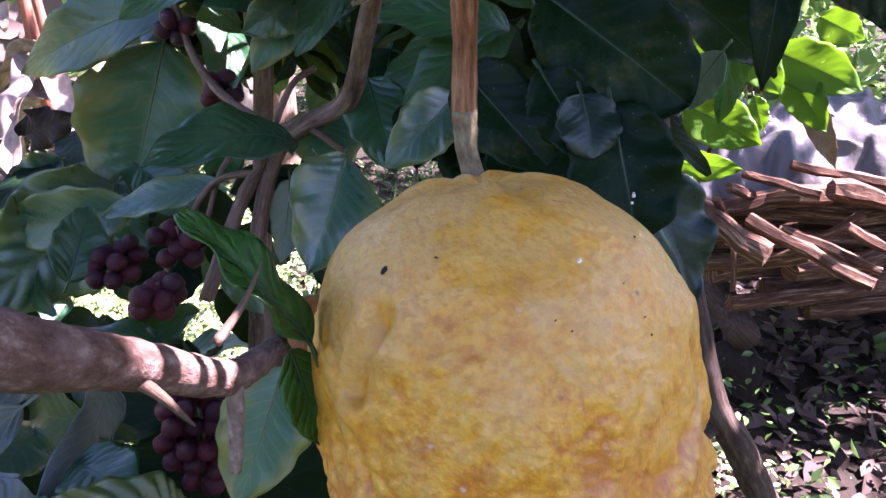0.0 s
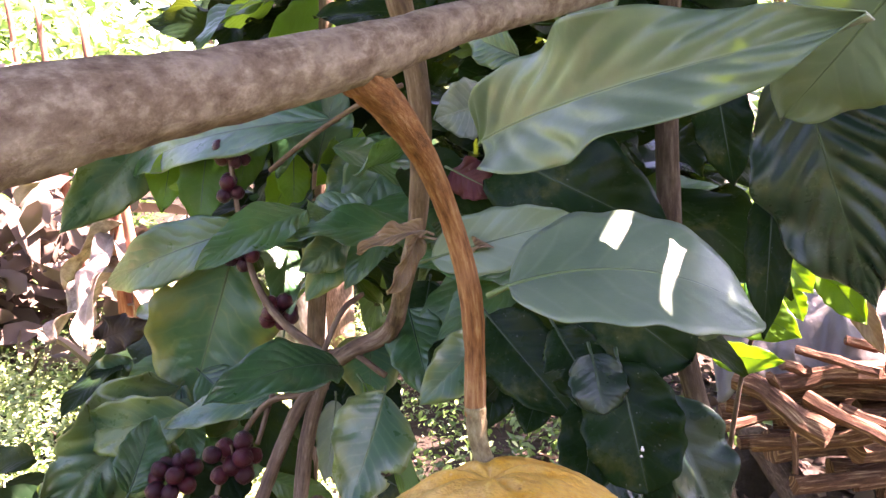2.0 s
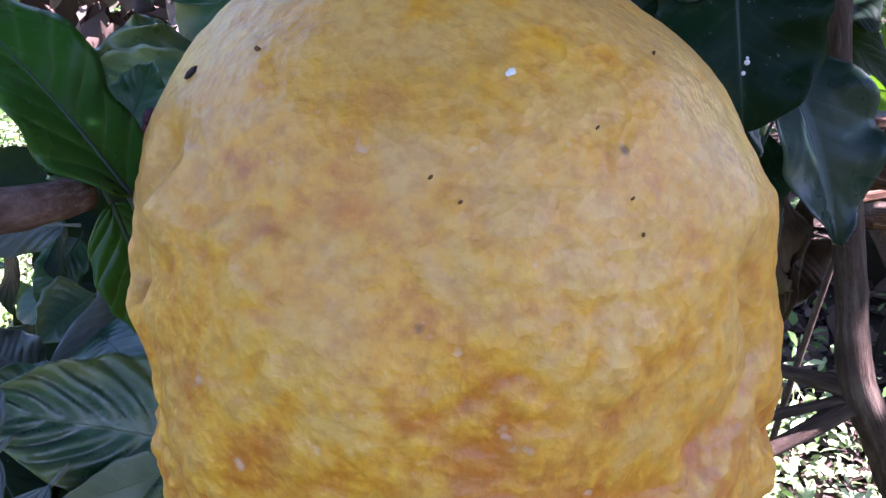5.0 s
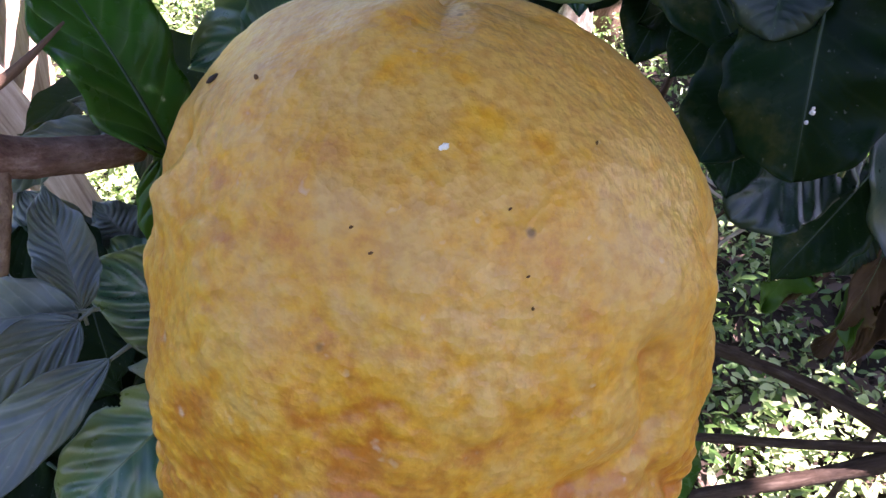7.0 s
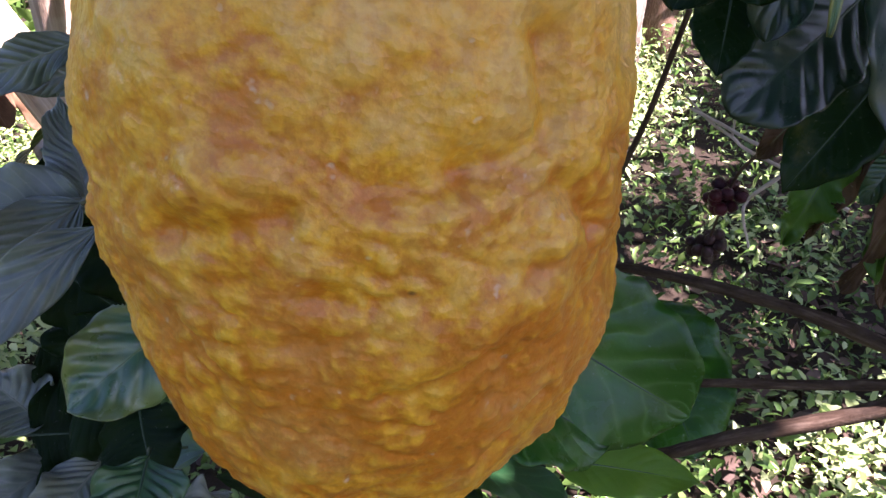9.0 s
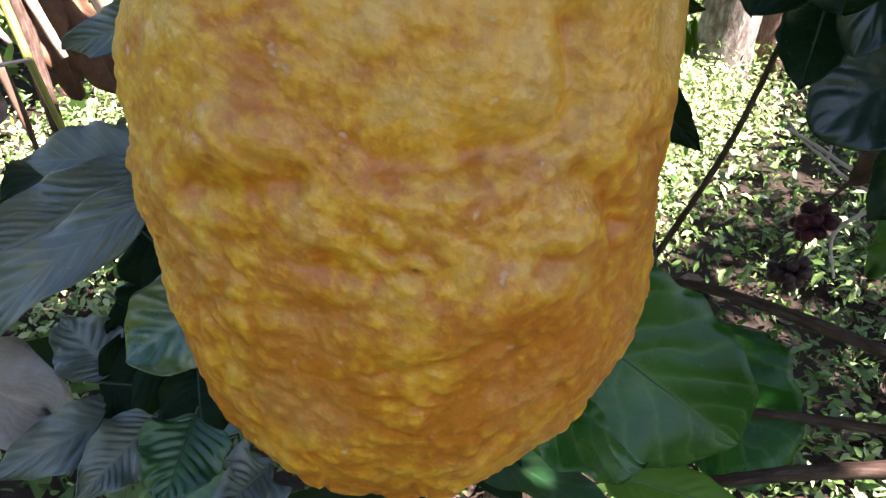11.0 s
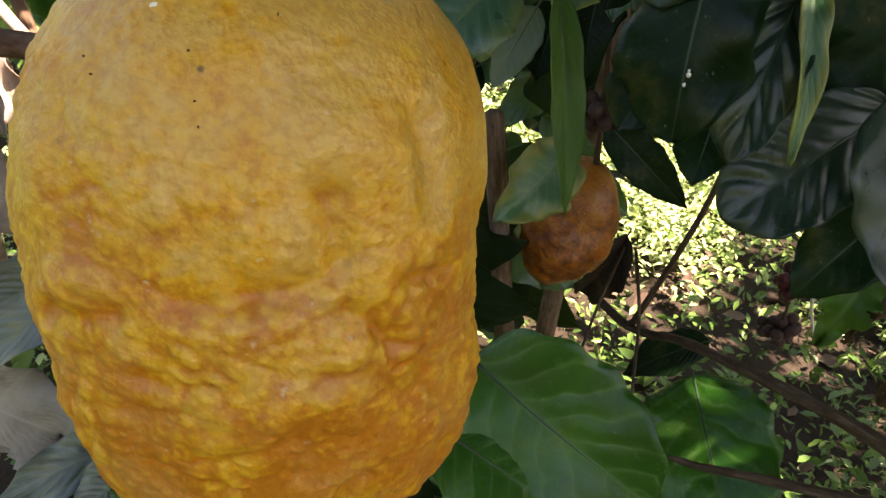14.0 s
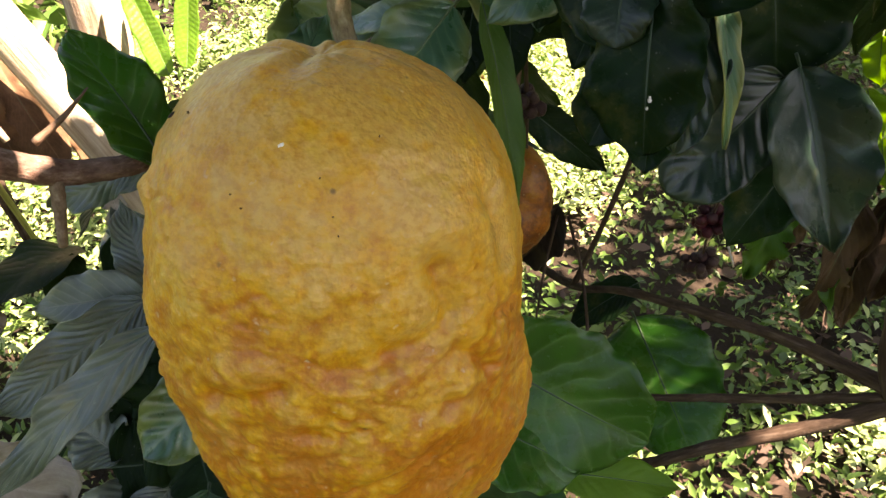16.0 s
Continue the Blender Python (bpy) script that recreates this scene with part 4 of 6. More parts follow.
leaf(coffee_shrub, (-0.195, 0.596, 1.300), (-0.292, 0.578, 1.274), 0.032, (-0.07, -0.67, 0.74), COFFEE_SHEEN, bend=0.5)
leaf(coffee_shrub, (-0.304, 0.693, 1.283), (-0.247, 0.680, 1.238), 0.054, (0.19, -0.85, 0.49), COFFEE, bend=0.4)
leaf(coffee_shrub, (-0.256, 0.403, 1.161), (-0.197, 0.367, 1.159), 0.051, (-0.05, -0.14, 0.99), COFFEE, bend=0.7)
leaf(coffee_shrub, (-0.103, 0.403, 1.241), (-0.125, 0.345, 1.177), 0.058, (0.41, -0.74, 0.53), COFFEE_PALE, "pale green coffee leaf hanging in the shade", bend=0.3)
leaf(coffee_shrub, (-0.355, 0.512, 1.105), (-0.352, 0.440, 1.107), 0.055, (0.66, 0.05, 0.75), COFFEE_SHEEN, bend=0.7)
leaf(coffee_shrub, (-0.297, 0.515, 1.245), (-0.293, 0.564, 1.293), 0.042, (0.63, -0.57, 0.53), COFFEE, bend=0.5)
leaf(coffee_shrub, (-0.434, 0.594, 1.103), (-0.453, 0.542, 1.059), 0.042, (0.62, -0.63, 0.47), COFFEE, bend=0.4)
limb("twig", coffee_shrub, [(-0.194, 0.640, 1.503, 0.0026), (-0.149, 0.614, 1.533, 0.0024), (-0.091, 0.567, 1.563, 0.0022), (-0.056, 0.553, 1.576, 0.0020)], COFFEE_BARK)
limb("twig", coffee_shrub, [(-0.072, 0.512, 1.354, 0.0026), (-0.112, 0.530, 1.368, 0.0024), (-0.167, 0.546, 1.337, 0.0022), (-0.170, 0.486, 1.308, 0.0020)], COFFEE_BARK)
for base, tip, wide, mat in [
        ((-0.196, 0.724, 1.509), (-0.192, 0.699, 1.455), 0.034, FRESH),
        ((-0.295, 0.742, 1.517), (-0.298, 0.710, 1.436), 0.050, LANCE),
        ((-0.254, 0.791, 1.552), (-0.272, 0.757, 1.462), 0.045, LANCE),
        ((-0.163, 0.755, 1.526), (-0.139, 0.734, 1.461), 0.040, COFFEE),
        ((-0.104, 0.726, 1.511), (-0.157, 0.690, 1.474), 0.050, COFFEE_SHEEN),
        ((-0.241, 0.817, 1.576), (-0.176, 0.814, 1.548), 0.050, FRESH),
        ((-0.364, 0.822, 1.530), (-0.374, 0.787, 1.441), 0.050, FRESH),
        ((-0.140, 0.681, 1.452), (-0.168, 0.644, 1.409), 0.045, COFFEE_PALE),
        ((-0.111, 0.659, 1.471), (-0.088, 0.634, 1.421), 0.050, COFFEE)]:
    leaf(coffee_shrub, base, tip, wide, (0.25, -0.90, 0.30), mat, bend=0.4, wave=0.10)
leaf(coffee_shrub, (-0.056, 0.541, 1.399), (-0.033, 0.487, 1.344), 0.047, (-0.05, -0.72, 0.69), COFFEE, bend=0.4)
leaf(coffee_shrub, (-0.015, 0.482, 1.396), (-0.017, 0.451, 1.360), 0.036, (0.25, -0.74, 0.62), COFFEE_SHADED, bend=0.4)
leaf(coffee_shrub, (0.019, 0.487, 1.388), (0.010, 0.448, 1.341), 0.042, (0.06, -0.77, 0.63), CITRON, bend=0.4)
leaf(coffee_shrub, (0.053, 0.464, 1.384), (0.035, 0.419, 1.351), 0.037, (-0.04, -0.58, 0.81), CITRON, bend=0.4)
leaf(coffee_shrub, (-0.105, 0.579, 1.332), (-0.073, 0.526, 1.289), 0.050, (-0.07, -0.65, 0.75), COFFEE_SHADED, bend=0.5)
leaf(coffee_shrub, (-0.155, 0.603, 1.310), (-0.132, 0.548, 1.265), 0.049, (0.25, -0.55, 0.80), COFFEE_SHADED, bend=0.5)
leaf(coffee_shrub, (0.071, 0.467, 1.399), (0.062, 0.410, 1.359), 0.033, (-0.03, -0.57, 0.82), CITRON, bend=0.4)
leaf(coffee_shrub, (-0.231, 0.595, 1.239), (-0.256, 0.540, 1.201), 0.052, (0.49, -0.64, 0.60), COFFEE_SHADED, bend=0.5)
leaf(citron_tree, (0.010, 0.397, 1.542), (0.137, 0.214, 1.589), 0.059, (-0.83, -0.53, 0.18), CITRON_GREY, "large citron leaf seen from below, its tip in the sun", bend=0.5, ripple=0.08, wave=0.14, veins=8, fold=0.40)
leaf(citron_tree, (0.026, 0.229, 1.502), (0.119, 0.240, 1.485), 0.064, (0.21, -0.42, 0.88), CITRON_GREY, "smooth citron leaf with patches of sun", bend=1.25, wave=0.015, ripple=0.012, shoulder=0.55, point=0.7, fold=0.1)
leaf(citron_tree, (-0.012, 0.322, 1.491), (0.060, 0.321, 1.511), 0.030, (-0.09, -0.96, 0.26), CITRON_GREY, bend=0.4, ripple=0.02)
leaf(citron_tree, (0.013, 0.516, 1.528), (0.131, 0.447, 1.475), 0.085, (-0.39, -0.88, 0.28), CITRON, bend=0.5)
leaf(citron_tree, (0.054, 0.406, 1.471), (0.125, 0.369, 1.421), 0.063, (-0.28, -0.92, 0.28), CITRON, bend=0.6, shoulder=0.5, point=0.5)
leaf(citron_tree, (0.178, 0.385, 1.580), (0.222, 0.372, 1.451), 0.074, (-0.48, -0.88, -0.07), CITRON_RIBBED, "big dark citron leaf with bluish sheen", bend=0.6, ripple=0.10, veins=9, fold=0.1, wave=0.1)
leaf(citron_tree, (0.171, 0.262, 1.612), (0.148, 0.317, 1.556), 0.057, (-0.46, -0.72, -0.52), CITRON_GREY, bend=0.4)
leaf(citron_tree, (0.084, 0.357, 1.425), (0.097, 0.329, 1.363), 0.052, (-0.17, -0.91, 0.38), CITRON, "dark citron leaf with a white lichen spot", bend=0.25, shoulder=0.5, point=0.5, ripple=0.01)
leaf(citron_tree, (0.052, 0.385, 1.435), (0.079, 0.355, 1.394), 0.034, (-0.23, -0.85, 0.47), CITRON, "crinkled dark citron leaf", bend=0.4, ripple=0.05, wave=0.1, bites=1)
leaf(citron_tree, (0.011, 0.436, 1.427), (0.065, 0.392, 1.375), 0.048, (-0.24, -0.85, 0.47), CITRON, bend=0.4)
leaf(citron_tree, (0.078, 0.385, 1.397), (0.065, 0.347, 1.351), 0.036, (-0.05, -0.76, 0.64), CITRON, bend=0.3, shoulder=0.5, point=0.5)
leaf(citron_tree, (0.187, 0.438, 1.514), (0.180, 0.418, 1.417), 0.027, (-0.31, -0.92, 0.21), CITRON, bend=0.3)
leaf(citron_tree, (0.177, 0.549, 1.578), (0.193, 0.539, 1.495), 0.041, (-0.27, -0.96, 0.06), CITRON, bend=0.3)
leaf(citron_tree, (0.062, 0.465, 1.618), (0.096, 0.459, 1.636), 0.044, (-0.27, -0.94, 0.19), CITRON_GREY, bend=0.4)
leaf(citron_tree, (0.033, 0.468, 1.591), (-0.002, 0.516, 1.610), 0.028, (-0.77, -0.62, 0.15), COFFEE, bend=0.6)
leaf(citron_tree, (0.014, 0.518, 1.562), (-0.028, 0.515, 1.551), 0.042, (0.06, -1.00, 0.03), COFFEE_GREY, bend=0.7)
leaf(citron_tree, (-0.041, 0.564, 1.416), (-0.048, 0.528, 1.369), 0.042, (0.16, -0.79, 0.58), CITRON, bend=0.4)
leaf(citron_tree, (0.176, 0.478, 1.429), (0.165, 0.520, 1.382), 0.026, (-0.61, -0.66, -0.45), CITRON_GREY, bend=0.4)
leaf(citron_tree, (-0.016, 0.330, 1.503), (-0.047, 0.312, 1.496), 0.009, (0.3, -0.7, 0.6), DRY, "dead brown leaf caught at the stem", bend=1.4, fold=0.8, wave=0.35)
leaf(citron_tree, (-0.010, 0.326, 1.500), (0.017, 0.312, 1.499), 0.008, (-0.2, -0.8, 0.5), DRY, "dead brown leaf caught at the stem", bend=-0.9, fold=0.7, wave=0.3)
leaf(citron_tree, (-0.020, 0.330, 1.500), (-0.034, 0.318, 1.474), 0.009, (0.5, -0.8, 0.2), DRY, "dead brown leaf caught at the stem", bend=1.0, fold=0.9, wave=0.35)
leaf(citron_tree, (-0.016, 0.513, 1.514), (0.019, 0.503, 1.497), 0.029, (-0.16, -0.96, 0.23), RED_LEAF, "dark red withered leaf", bend=0.9, wave=0.2)
leaf(citron_tree, (0.116, 0.514, 1.331), (0.080, 0.434, 1.283), 0.056, (0.46, -0.68, 0.57), CITRON_RIBBED, "puckered oval leaf with deep side veins and bluish sheen", bend=0.5, ripple=0.065, veins=7, wave=0.05, fold=0.12, shoulder=0.45, point=0.42)
leaf(citron_tree, (0.128, 0.481, 1.353), (0.171, 0.451, 1.264), 0.055, (0.35, -0.83, 0.45), CITRON_RIBBED, "citron leaf folded along its midrib", bend=0.3, fold=0.6, ripple=0.03, veins=8, wave=0.08)
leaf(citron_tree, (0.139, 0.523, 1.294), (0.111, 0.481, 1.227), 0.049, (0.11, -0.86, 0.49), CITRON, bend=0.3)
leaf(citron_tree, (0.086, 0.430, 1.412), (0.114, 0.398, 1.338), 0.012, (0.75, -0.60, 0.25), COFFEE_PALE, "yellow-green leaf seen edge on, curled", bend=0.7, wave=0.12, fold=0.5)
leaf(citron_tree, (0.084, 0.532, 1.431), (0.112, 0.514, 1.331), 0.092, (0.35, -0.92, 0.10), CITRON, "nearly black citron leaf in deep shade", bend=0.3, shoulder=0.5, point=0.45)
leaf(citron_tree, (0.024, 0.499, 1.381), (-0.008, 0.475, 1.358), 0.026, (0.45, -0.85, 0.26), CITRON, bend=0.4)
leaf(citron_tree, (-0.089, 0.507, 1.350), (-0.038, 0.474, 1.215), 0.025, (0.84, -0.36, 0.41), LANCE, "narrow folded leaf with a bitten tip", bend=0.2, fold=0.4)
leaf(citron_tree, (-0.091, 0.551, 1.220), (-0.090, 0.463, 1.191), 0.054, (0.79, -0.19, 0.59), COFFEE_PALE, bend=0.6, wave=0.1)
leaf(citron_tree, (-0.115, 0.520, 1.329), (-0.118, 0.482, 1.279), 0.029, (0.60, -0.65, 0.46), CITRON_GREY, bend=0.3)
leaf(citron_tree, (-0.138, 0.665, 1.197), (-0.059, 0.703, 1.124), 0.042, (0.61, -0.74, 0.28), CITRON, bend=0.3)
leaf(citron_tree, (0.006, 0.339, 1.199), (0.111, 0.370, 1.147), 0.091, (0.46, -0.75, 0.48), FRESHDARK, "broad glossy green citron leaf", bend=0.5, ripple=0.012, shoulder=0.45, point=0.6)
leaf(citron_tree, (0.010, 0.308, 1.172), (0.082, 0.333, 1.141), 0.067, (0.42, -0.10, 0.90), FRESHDARK, bend=0.5, ripple=0.012, shoulder=0.5, point=0.6)
leaf(citron_tree, (0.000, 0.679, 0.969), (0.109, 0.582, 0.901), 0.121, (0.03, -0.55, 0.83), FRESHDARK, "glossy citron leaf crossed by a band of sun", bend=0.3, shoulder=0.45, point=0.55)
leaf(citron_tree, (0.031, 0.422, 1.007), (0.123, 0.450, 1.018), 0.041, (0.06, -0.52, 0.85), FRESH, bend=0.5)
leaf(citron_tree, (-0.042, 0.815, 0.907), (-0.104, 0.744, 0.856), 0.058, (-0.12, -0.51, 0.85), CITRON, bend=0.4, veins=14, ripple=0.06)
leaf(citron_tree, (0.177, 0.602, 1.177), (0.178, 0.565, 1.140), 0.020, (-0.58, -0.37, 0.74), LANCE, bend=0.9, fold=0.4, wave=0.15)
leaf(citron_tree, (0.184, 0.644, 1.172), (0.191, 0.600, 1.102), 0.028, (-0.12, -0.74, 0.66), WITHERED, "withered brown leaf curled on its twig", bend=0.9, fold=0.7, wave=0.2)
leaf(citron_tree, (0.209, 0.659, 1.163), (0.202, 0.615, 1.122), 0.036, (-0.09, -0.67, 0.74), WITHERED, "withered brown leaf curled on its twig", bend=0.8, fold=0.6, wave=0.25)
leaf(citron_tree, (0.165, 0.600, 1.217), (0.153, 0.585, 1.183), 0.027, (-0.06, -0.90, 0.42), COFFEE, bend=0.4)
leaf(citron_tree, (0.030, 0.491, 1.376), (0.007, 0.452, 1.360), 0.033, (0.75, -0.58, 0.33), CITRON, bend=0.5)
leaf(citron_tree, (0.090, 0.427, 1.401), (0.093, 0.389, 1.334), 0.030, (0.25, -0.90, 0.35), CITRON_RIBBED, "blistered dark leaf with a yellowed spot", bend=0.4, ripple=0.16, veins=6, wave=0.14, shoulder=0.5, point=0.5)
leaf(citron_tree, (0.069, 0.425, 1.342), (0.076, 0.400, 1.312), 0.030, (0.20, -0.90, 0.35), CITRON, bend=0.4)
leaf(citron_tree, (0.070, 0.359, 1.428), (0.075, 0.342, 1.401), 0.030, (0.05, -0.90, 0.42), CITRON_RIBBED, "small dark leaf with bluish sheen", bend=0.4, ripple=0.03, shoulder=0.45, point=0.5)
leaf(citron_tree, (-0.0435, 0.199, 1.382), (-0.037, 0.199, 1.345), 0.018, (0.75, -0.62, 0.20), FRESHDARK, "dark green leaf hanging against the fruit", bend=0.3, ripple=0.01)
leaf(coffee_shrub, (-0.188, 0.272, 1.305), (-0.239, 0.240, 1.279), 0.023, (0.41, -0.87, 0.27), COFFEE_GREY, bend=0.4, ripple=0.10, wave=0.20)
leaf(coffee_shrub, (-0.156, 0.236, 1.248), (-0.209, 0.196, 1.242), 0.035, (0.45, -0.68, 0.58), COFFEE_GREY, "pale greyish coffee leaf", bend=0.3, ripple=0.015)
leaf(coffee_shrub, (-0.189, 0.258, 1.217), (-0.235, 0.282, 1.262), 0.030, (0.57, -0.32, 0.76), COFFEE_GREY, bend=0.3, wave=0.20, ripple=0.12, veins=12)
leaf(coffee_shrub, (-0.148, 0.230, 1.251), (-0.195, 0.145, 1.204), 0.037, (0.73, -0.59, 0.34), COFFEE_GREY, "greyish ribbed coffee leaf", bend=0.3, wave=0.20, ripple=0.12, veins=13)
leaf(coffee_shrub, (-0.109, 0.215, 1.262), (-0.159, 0.120, 1.187), 0.027, (0.33, -0.69, 0.65), COFFEE_GREY, "long twisted greyish coffee leaf", bend=0.6, ripple=0.10, wave=0.2)
leaf(coffee_shrub, (-0.134, 0.281, 1.175), (-0.148, 0.195, 1.149), 0.054, (0.60, -0.32, 0.73), COFFEE_SHEEN, "green coffee leaf with a torn end", bend=0.4, wave=0.13, ripple=0.095, veins=7, bites=1, point=0.6)
leaf(coffee_shrub, (-0.318, 0.338, 1.115), (-0.361, 0.343, 1.181), 0.063, (0.73, -0.46, 0.51), COFFEE_GREY, bend=0.4, wave=0.20, ripple=0.12, veins=12)
leaf(coffee_shrub, (-0.302, 0.332, 1.127), (-0.319, 0.260, 1.131), 0.049, (0.80, -0.16, 0.57), COFFEE_GREY, bend=0.4, wave=0.20, ripple=0.12, veins=12)
leaf(coffee_shrub, (-0.225, 0.368, 1.264), (-0.279, 0.342, 1.272), 0.033, (0.44, -0.78, 0.45), COFFEE_GREY, bend=0.6, ripple=0.10, wave=0.20, fold=0.3)
leaf(coffee_shrub, (-0.265, 0.350, 1.257), (-0.282, 0.283, 1.253), 0.027, (0.86, -0.25, 0.45), COFFEE_GREY, bend=0.4, ripple=0.10, wave=0.20)
leaf(coffee_shrub, (-0.283, 0.372, 1.140), (-0.316, 0.365, 1.177), 0.041, (0.68, -0.53, 0.51), COFFEE_GREY, bend=0.4, wave=0.20, ripple=0.12)
leaf(coffee_shrub, (-0.232, 0.348, 1.148), (-0.302, 0.353, 1.145), 0.048, (-0.08, -0.67, 0.74), COFFEE, bend=0.5, ripple=0.07, wave=0.13)
leaf(coffee_shrub, (-0.119, 0.212, 1.116), (-0.090, 0.171, 1.105), 0.044, (0.41, 0.05, 0.91), COFFEE, bend=0.5, wave=0.13, ripple=0.095)
leaf(coffee_shrub, (-0.247, 0.233, 1.015), (-0.264, 0.134, 1.006), 0.042, (0.68, -0.18, 0.71), COFFEE_GREY, bend=0.5, ripple=0.10, wave=0.20)
leaf(coffee_shrub, (-0.221, 0.236, 1.020), (-0.204, 0.165, 1.012), 0.045, (0.60, 0.05, 0.80), COFFEE_GREY, bend=0.4, wave=0.20, ripple=0.12, veins=12)
leaf(coffee_shrub, (-0.102, 0.242, 1.062), (-0.084, 0.198, 1.083), 0.040, (0.42, 0.53, 0.74), COFFEE_GREY, bend=0.4, ripple=0.10, wave=0.20)
leaf(coffee_shrub, (-0.263, 0.267, 1.163), (-0.300, 0.180, 1.120), 0.026, (0.72, -0.53, 0.45), COFFEE_PALE, bend=0.4, ripple=0.07, wave=0.13)
leaf(coffee_shrub, (-0.271, 0.275, 1.181), (-0.308, 0.235, 1.156), 0.030, (0.58, -0.74, 0.34), COFFEE_GREY, bend=0.4, ripple=0.10, wave=0.20)
leaf(coffee_shrub, (-0.393, 0.395, 0.942), (-0.464, 0.389, 1.017), 0.073, (0.67, -0.42, 0.60), COFFEE, bend=0.4, ripple=0.07, wave=0.13)
leaf(coffee_shrub, (-0.270, 0.230, 1.033), (-0.309, 0.221, 1.066), 0.050, (0.66, -0.29, 0.70), COFFEE_GREY, bend=0.4, wave=0.20, ripple=0.12)
leaf(coffee_shrub, (-0.202, 0.280, 1.003), (-0.237, 0.237, 1.009), 0.041, (0.55, -0.34, 0.76), COFFEE, bend=0.4, ripple=0.07, wave=0.13)


for base, tip, wide, face, mat, words in [
        ((0.150, 0.600, 1.235), (0.128, 0.575, 1.150), 0.030, (-0.3, -0.8, 0.4), WITHERED, "withered brown leaf curled on its twig"),
        ((0.172, 0.610, 1.225), (0.160, 0.570, 1.125), 0.026, (0.4, -0.8, 0.2), WITHERED, "withered brown leaf curled on its twig"),
        ((0.195, 0.615, 1.215), (0.187, 0.585, 1.120), 0.022, (-0.5, -0.7, 0.2), WITHERED, "withered brown leaf curled on its twig"),
        ((0.128, 0.590, 1.215), (0.116, 0.560, 1.155), 0.034, (0.2, -0.9, 0.3), LANCE, "half-green leaf torn at its edge"),
        ((0.095, 0.640, 1.215), (0.078, 0.610, 1.185), 0.026, (0.2, -0.9, 0.3), WITHERED, "withered brown leaf curled on its twig")]:
    leaf(citron_tree, base, tip, wide, face, mat, words, bend=1.0, fold=0.6, wave=0.28, bites=3)


# ---- leaves in the depth of the crowns ----
def stock_leaf(material, length, width, seed, **shape):
    return leaf_mesh(length, width, material, seed=seed, nu=44, nv=10, **shape)[0]


def sight_wedge(p):
    """A wedge between the crowns, over the weeds, and a spot in the shrub's top, cleared of leaves to fit the camera's
    view.
    """
    out = math.hypot(p.x - 0.19, p.y - 0.08)
    way = math.degrees(math.atan2(p.x - 0.19, p.y - 0.08))
    if (p - Vector((-0.15, 0.95, 1.575))).length < 0.15:
        return True
    return -34 < way < -4 and p.z < (1.56 if way < -13 else 1.42) - 0.2 * out


def fill(parent, n, lo, hi, stock, seed, droop=0.6, size=(0.75, 1.2), keep=None, near=False):
    """n leaves in the box from lo to hi, hanging outwards and down."""
    rng = random.Random(seed)
    made = 0
    while made < n:
        p = Vector([rng.uniform(a, b) for a, b in zip(lo, hi)])
        d = Vector((rng.uniform(-1, 1), rng.uniform(-1, 0.6), rng.uniform(-1.2, 0.3) * droop))
        f = Vector((rng.uniform(-0.6, 0.6), rng.uniform(-1, 0.1), rng.uniform(0.2, 1)))
        if keep and not keep(p) or not near and sight_wedge(p):
            continue
        if abs(d.normalized().dot(f.normalized())) > 0.92:
            continue
        s = rng.uniform(*size)
        part("leaf", rng.choice(stock), parent, "", frame_of(p, p + d, f) @ Matrix.Scale(s, 4))
        made += 1


# near-black leaves deep in the shrub, its inner shade put into their colour
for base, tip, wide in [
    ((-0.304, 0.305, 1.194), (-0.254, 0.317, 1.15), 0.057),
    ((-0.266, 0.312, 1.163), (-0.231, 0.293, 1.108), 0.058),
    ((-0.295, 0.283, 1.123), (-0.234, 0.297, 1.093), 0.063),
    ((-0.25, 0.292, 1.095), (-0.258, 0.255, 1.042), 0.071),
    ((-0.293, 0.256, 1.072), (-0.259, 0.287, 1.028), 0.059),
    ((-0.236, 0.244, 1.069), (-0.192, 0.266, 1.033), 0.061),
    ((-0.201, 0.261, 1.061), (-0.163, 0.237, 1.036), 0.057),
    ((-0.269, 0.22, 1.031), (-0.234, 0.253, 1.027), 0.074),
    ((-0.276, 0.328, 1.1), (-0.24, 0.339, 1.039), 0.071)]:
    leaf(coffee_shrub, base, tip, wide, (0.5, -0.6, 0.6), COFFEE_SHADED, bend=0.5, wave=0.12)
COFFEE_STOCK = [stock_leaf(COFFEE, 0.15, 0.062, 1, bend=0.7, ripple=0.04, wave=0.08), stock_leaf(COFFEE, 0.13, 0.055, 2, bend=0.5, ripple=0.03), stock_leaf(COFFEE_PALE, 0.14, 0.06, 3, bend=0.6, wave=0.1), stock_leaf(COFFEE_GREY, 0.13, 0.05, 4, bend=0.8, wave=0.1)]
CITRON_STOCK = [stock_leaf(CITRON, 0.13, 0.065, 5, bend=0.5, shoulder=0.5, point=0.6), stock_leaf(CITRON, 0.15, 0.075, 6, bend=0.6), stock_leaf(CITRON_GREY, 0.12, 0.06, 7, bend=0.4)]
INNER_STOCK = [stock_leaf(COFFEE_SHADED, 0.16, 0.068, 11, bend=0.6, wave=0.08), stock_leaf(COFFEE_SHADED, 0.14, 0.06, 12, bend=0.4, ripple=0.03), COFFEE_STOCK[0], stock_leaf(COFFEE_SHADED, 0.15, 0.07, 13, bend=0.8, wave=0.12)]
FRESH_STOCK = [stock_leaf(FRESH, 0.12, 0.055, 8, bend=0.5), stock_leaf(FRESH, 0.10, 0.045, 9, bend=0.4)]
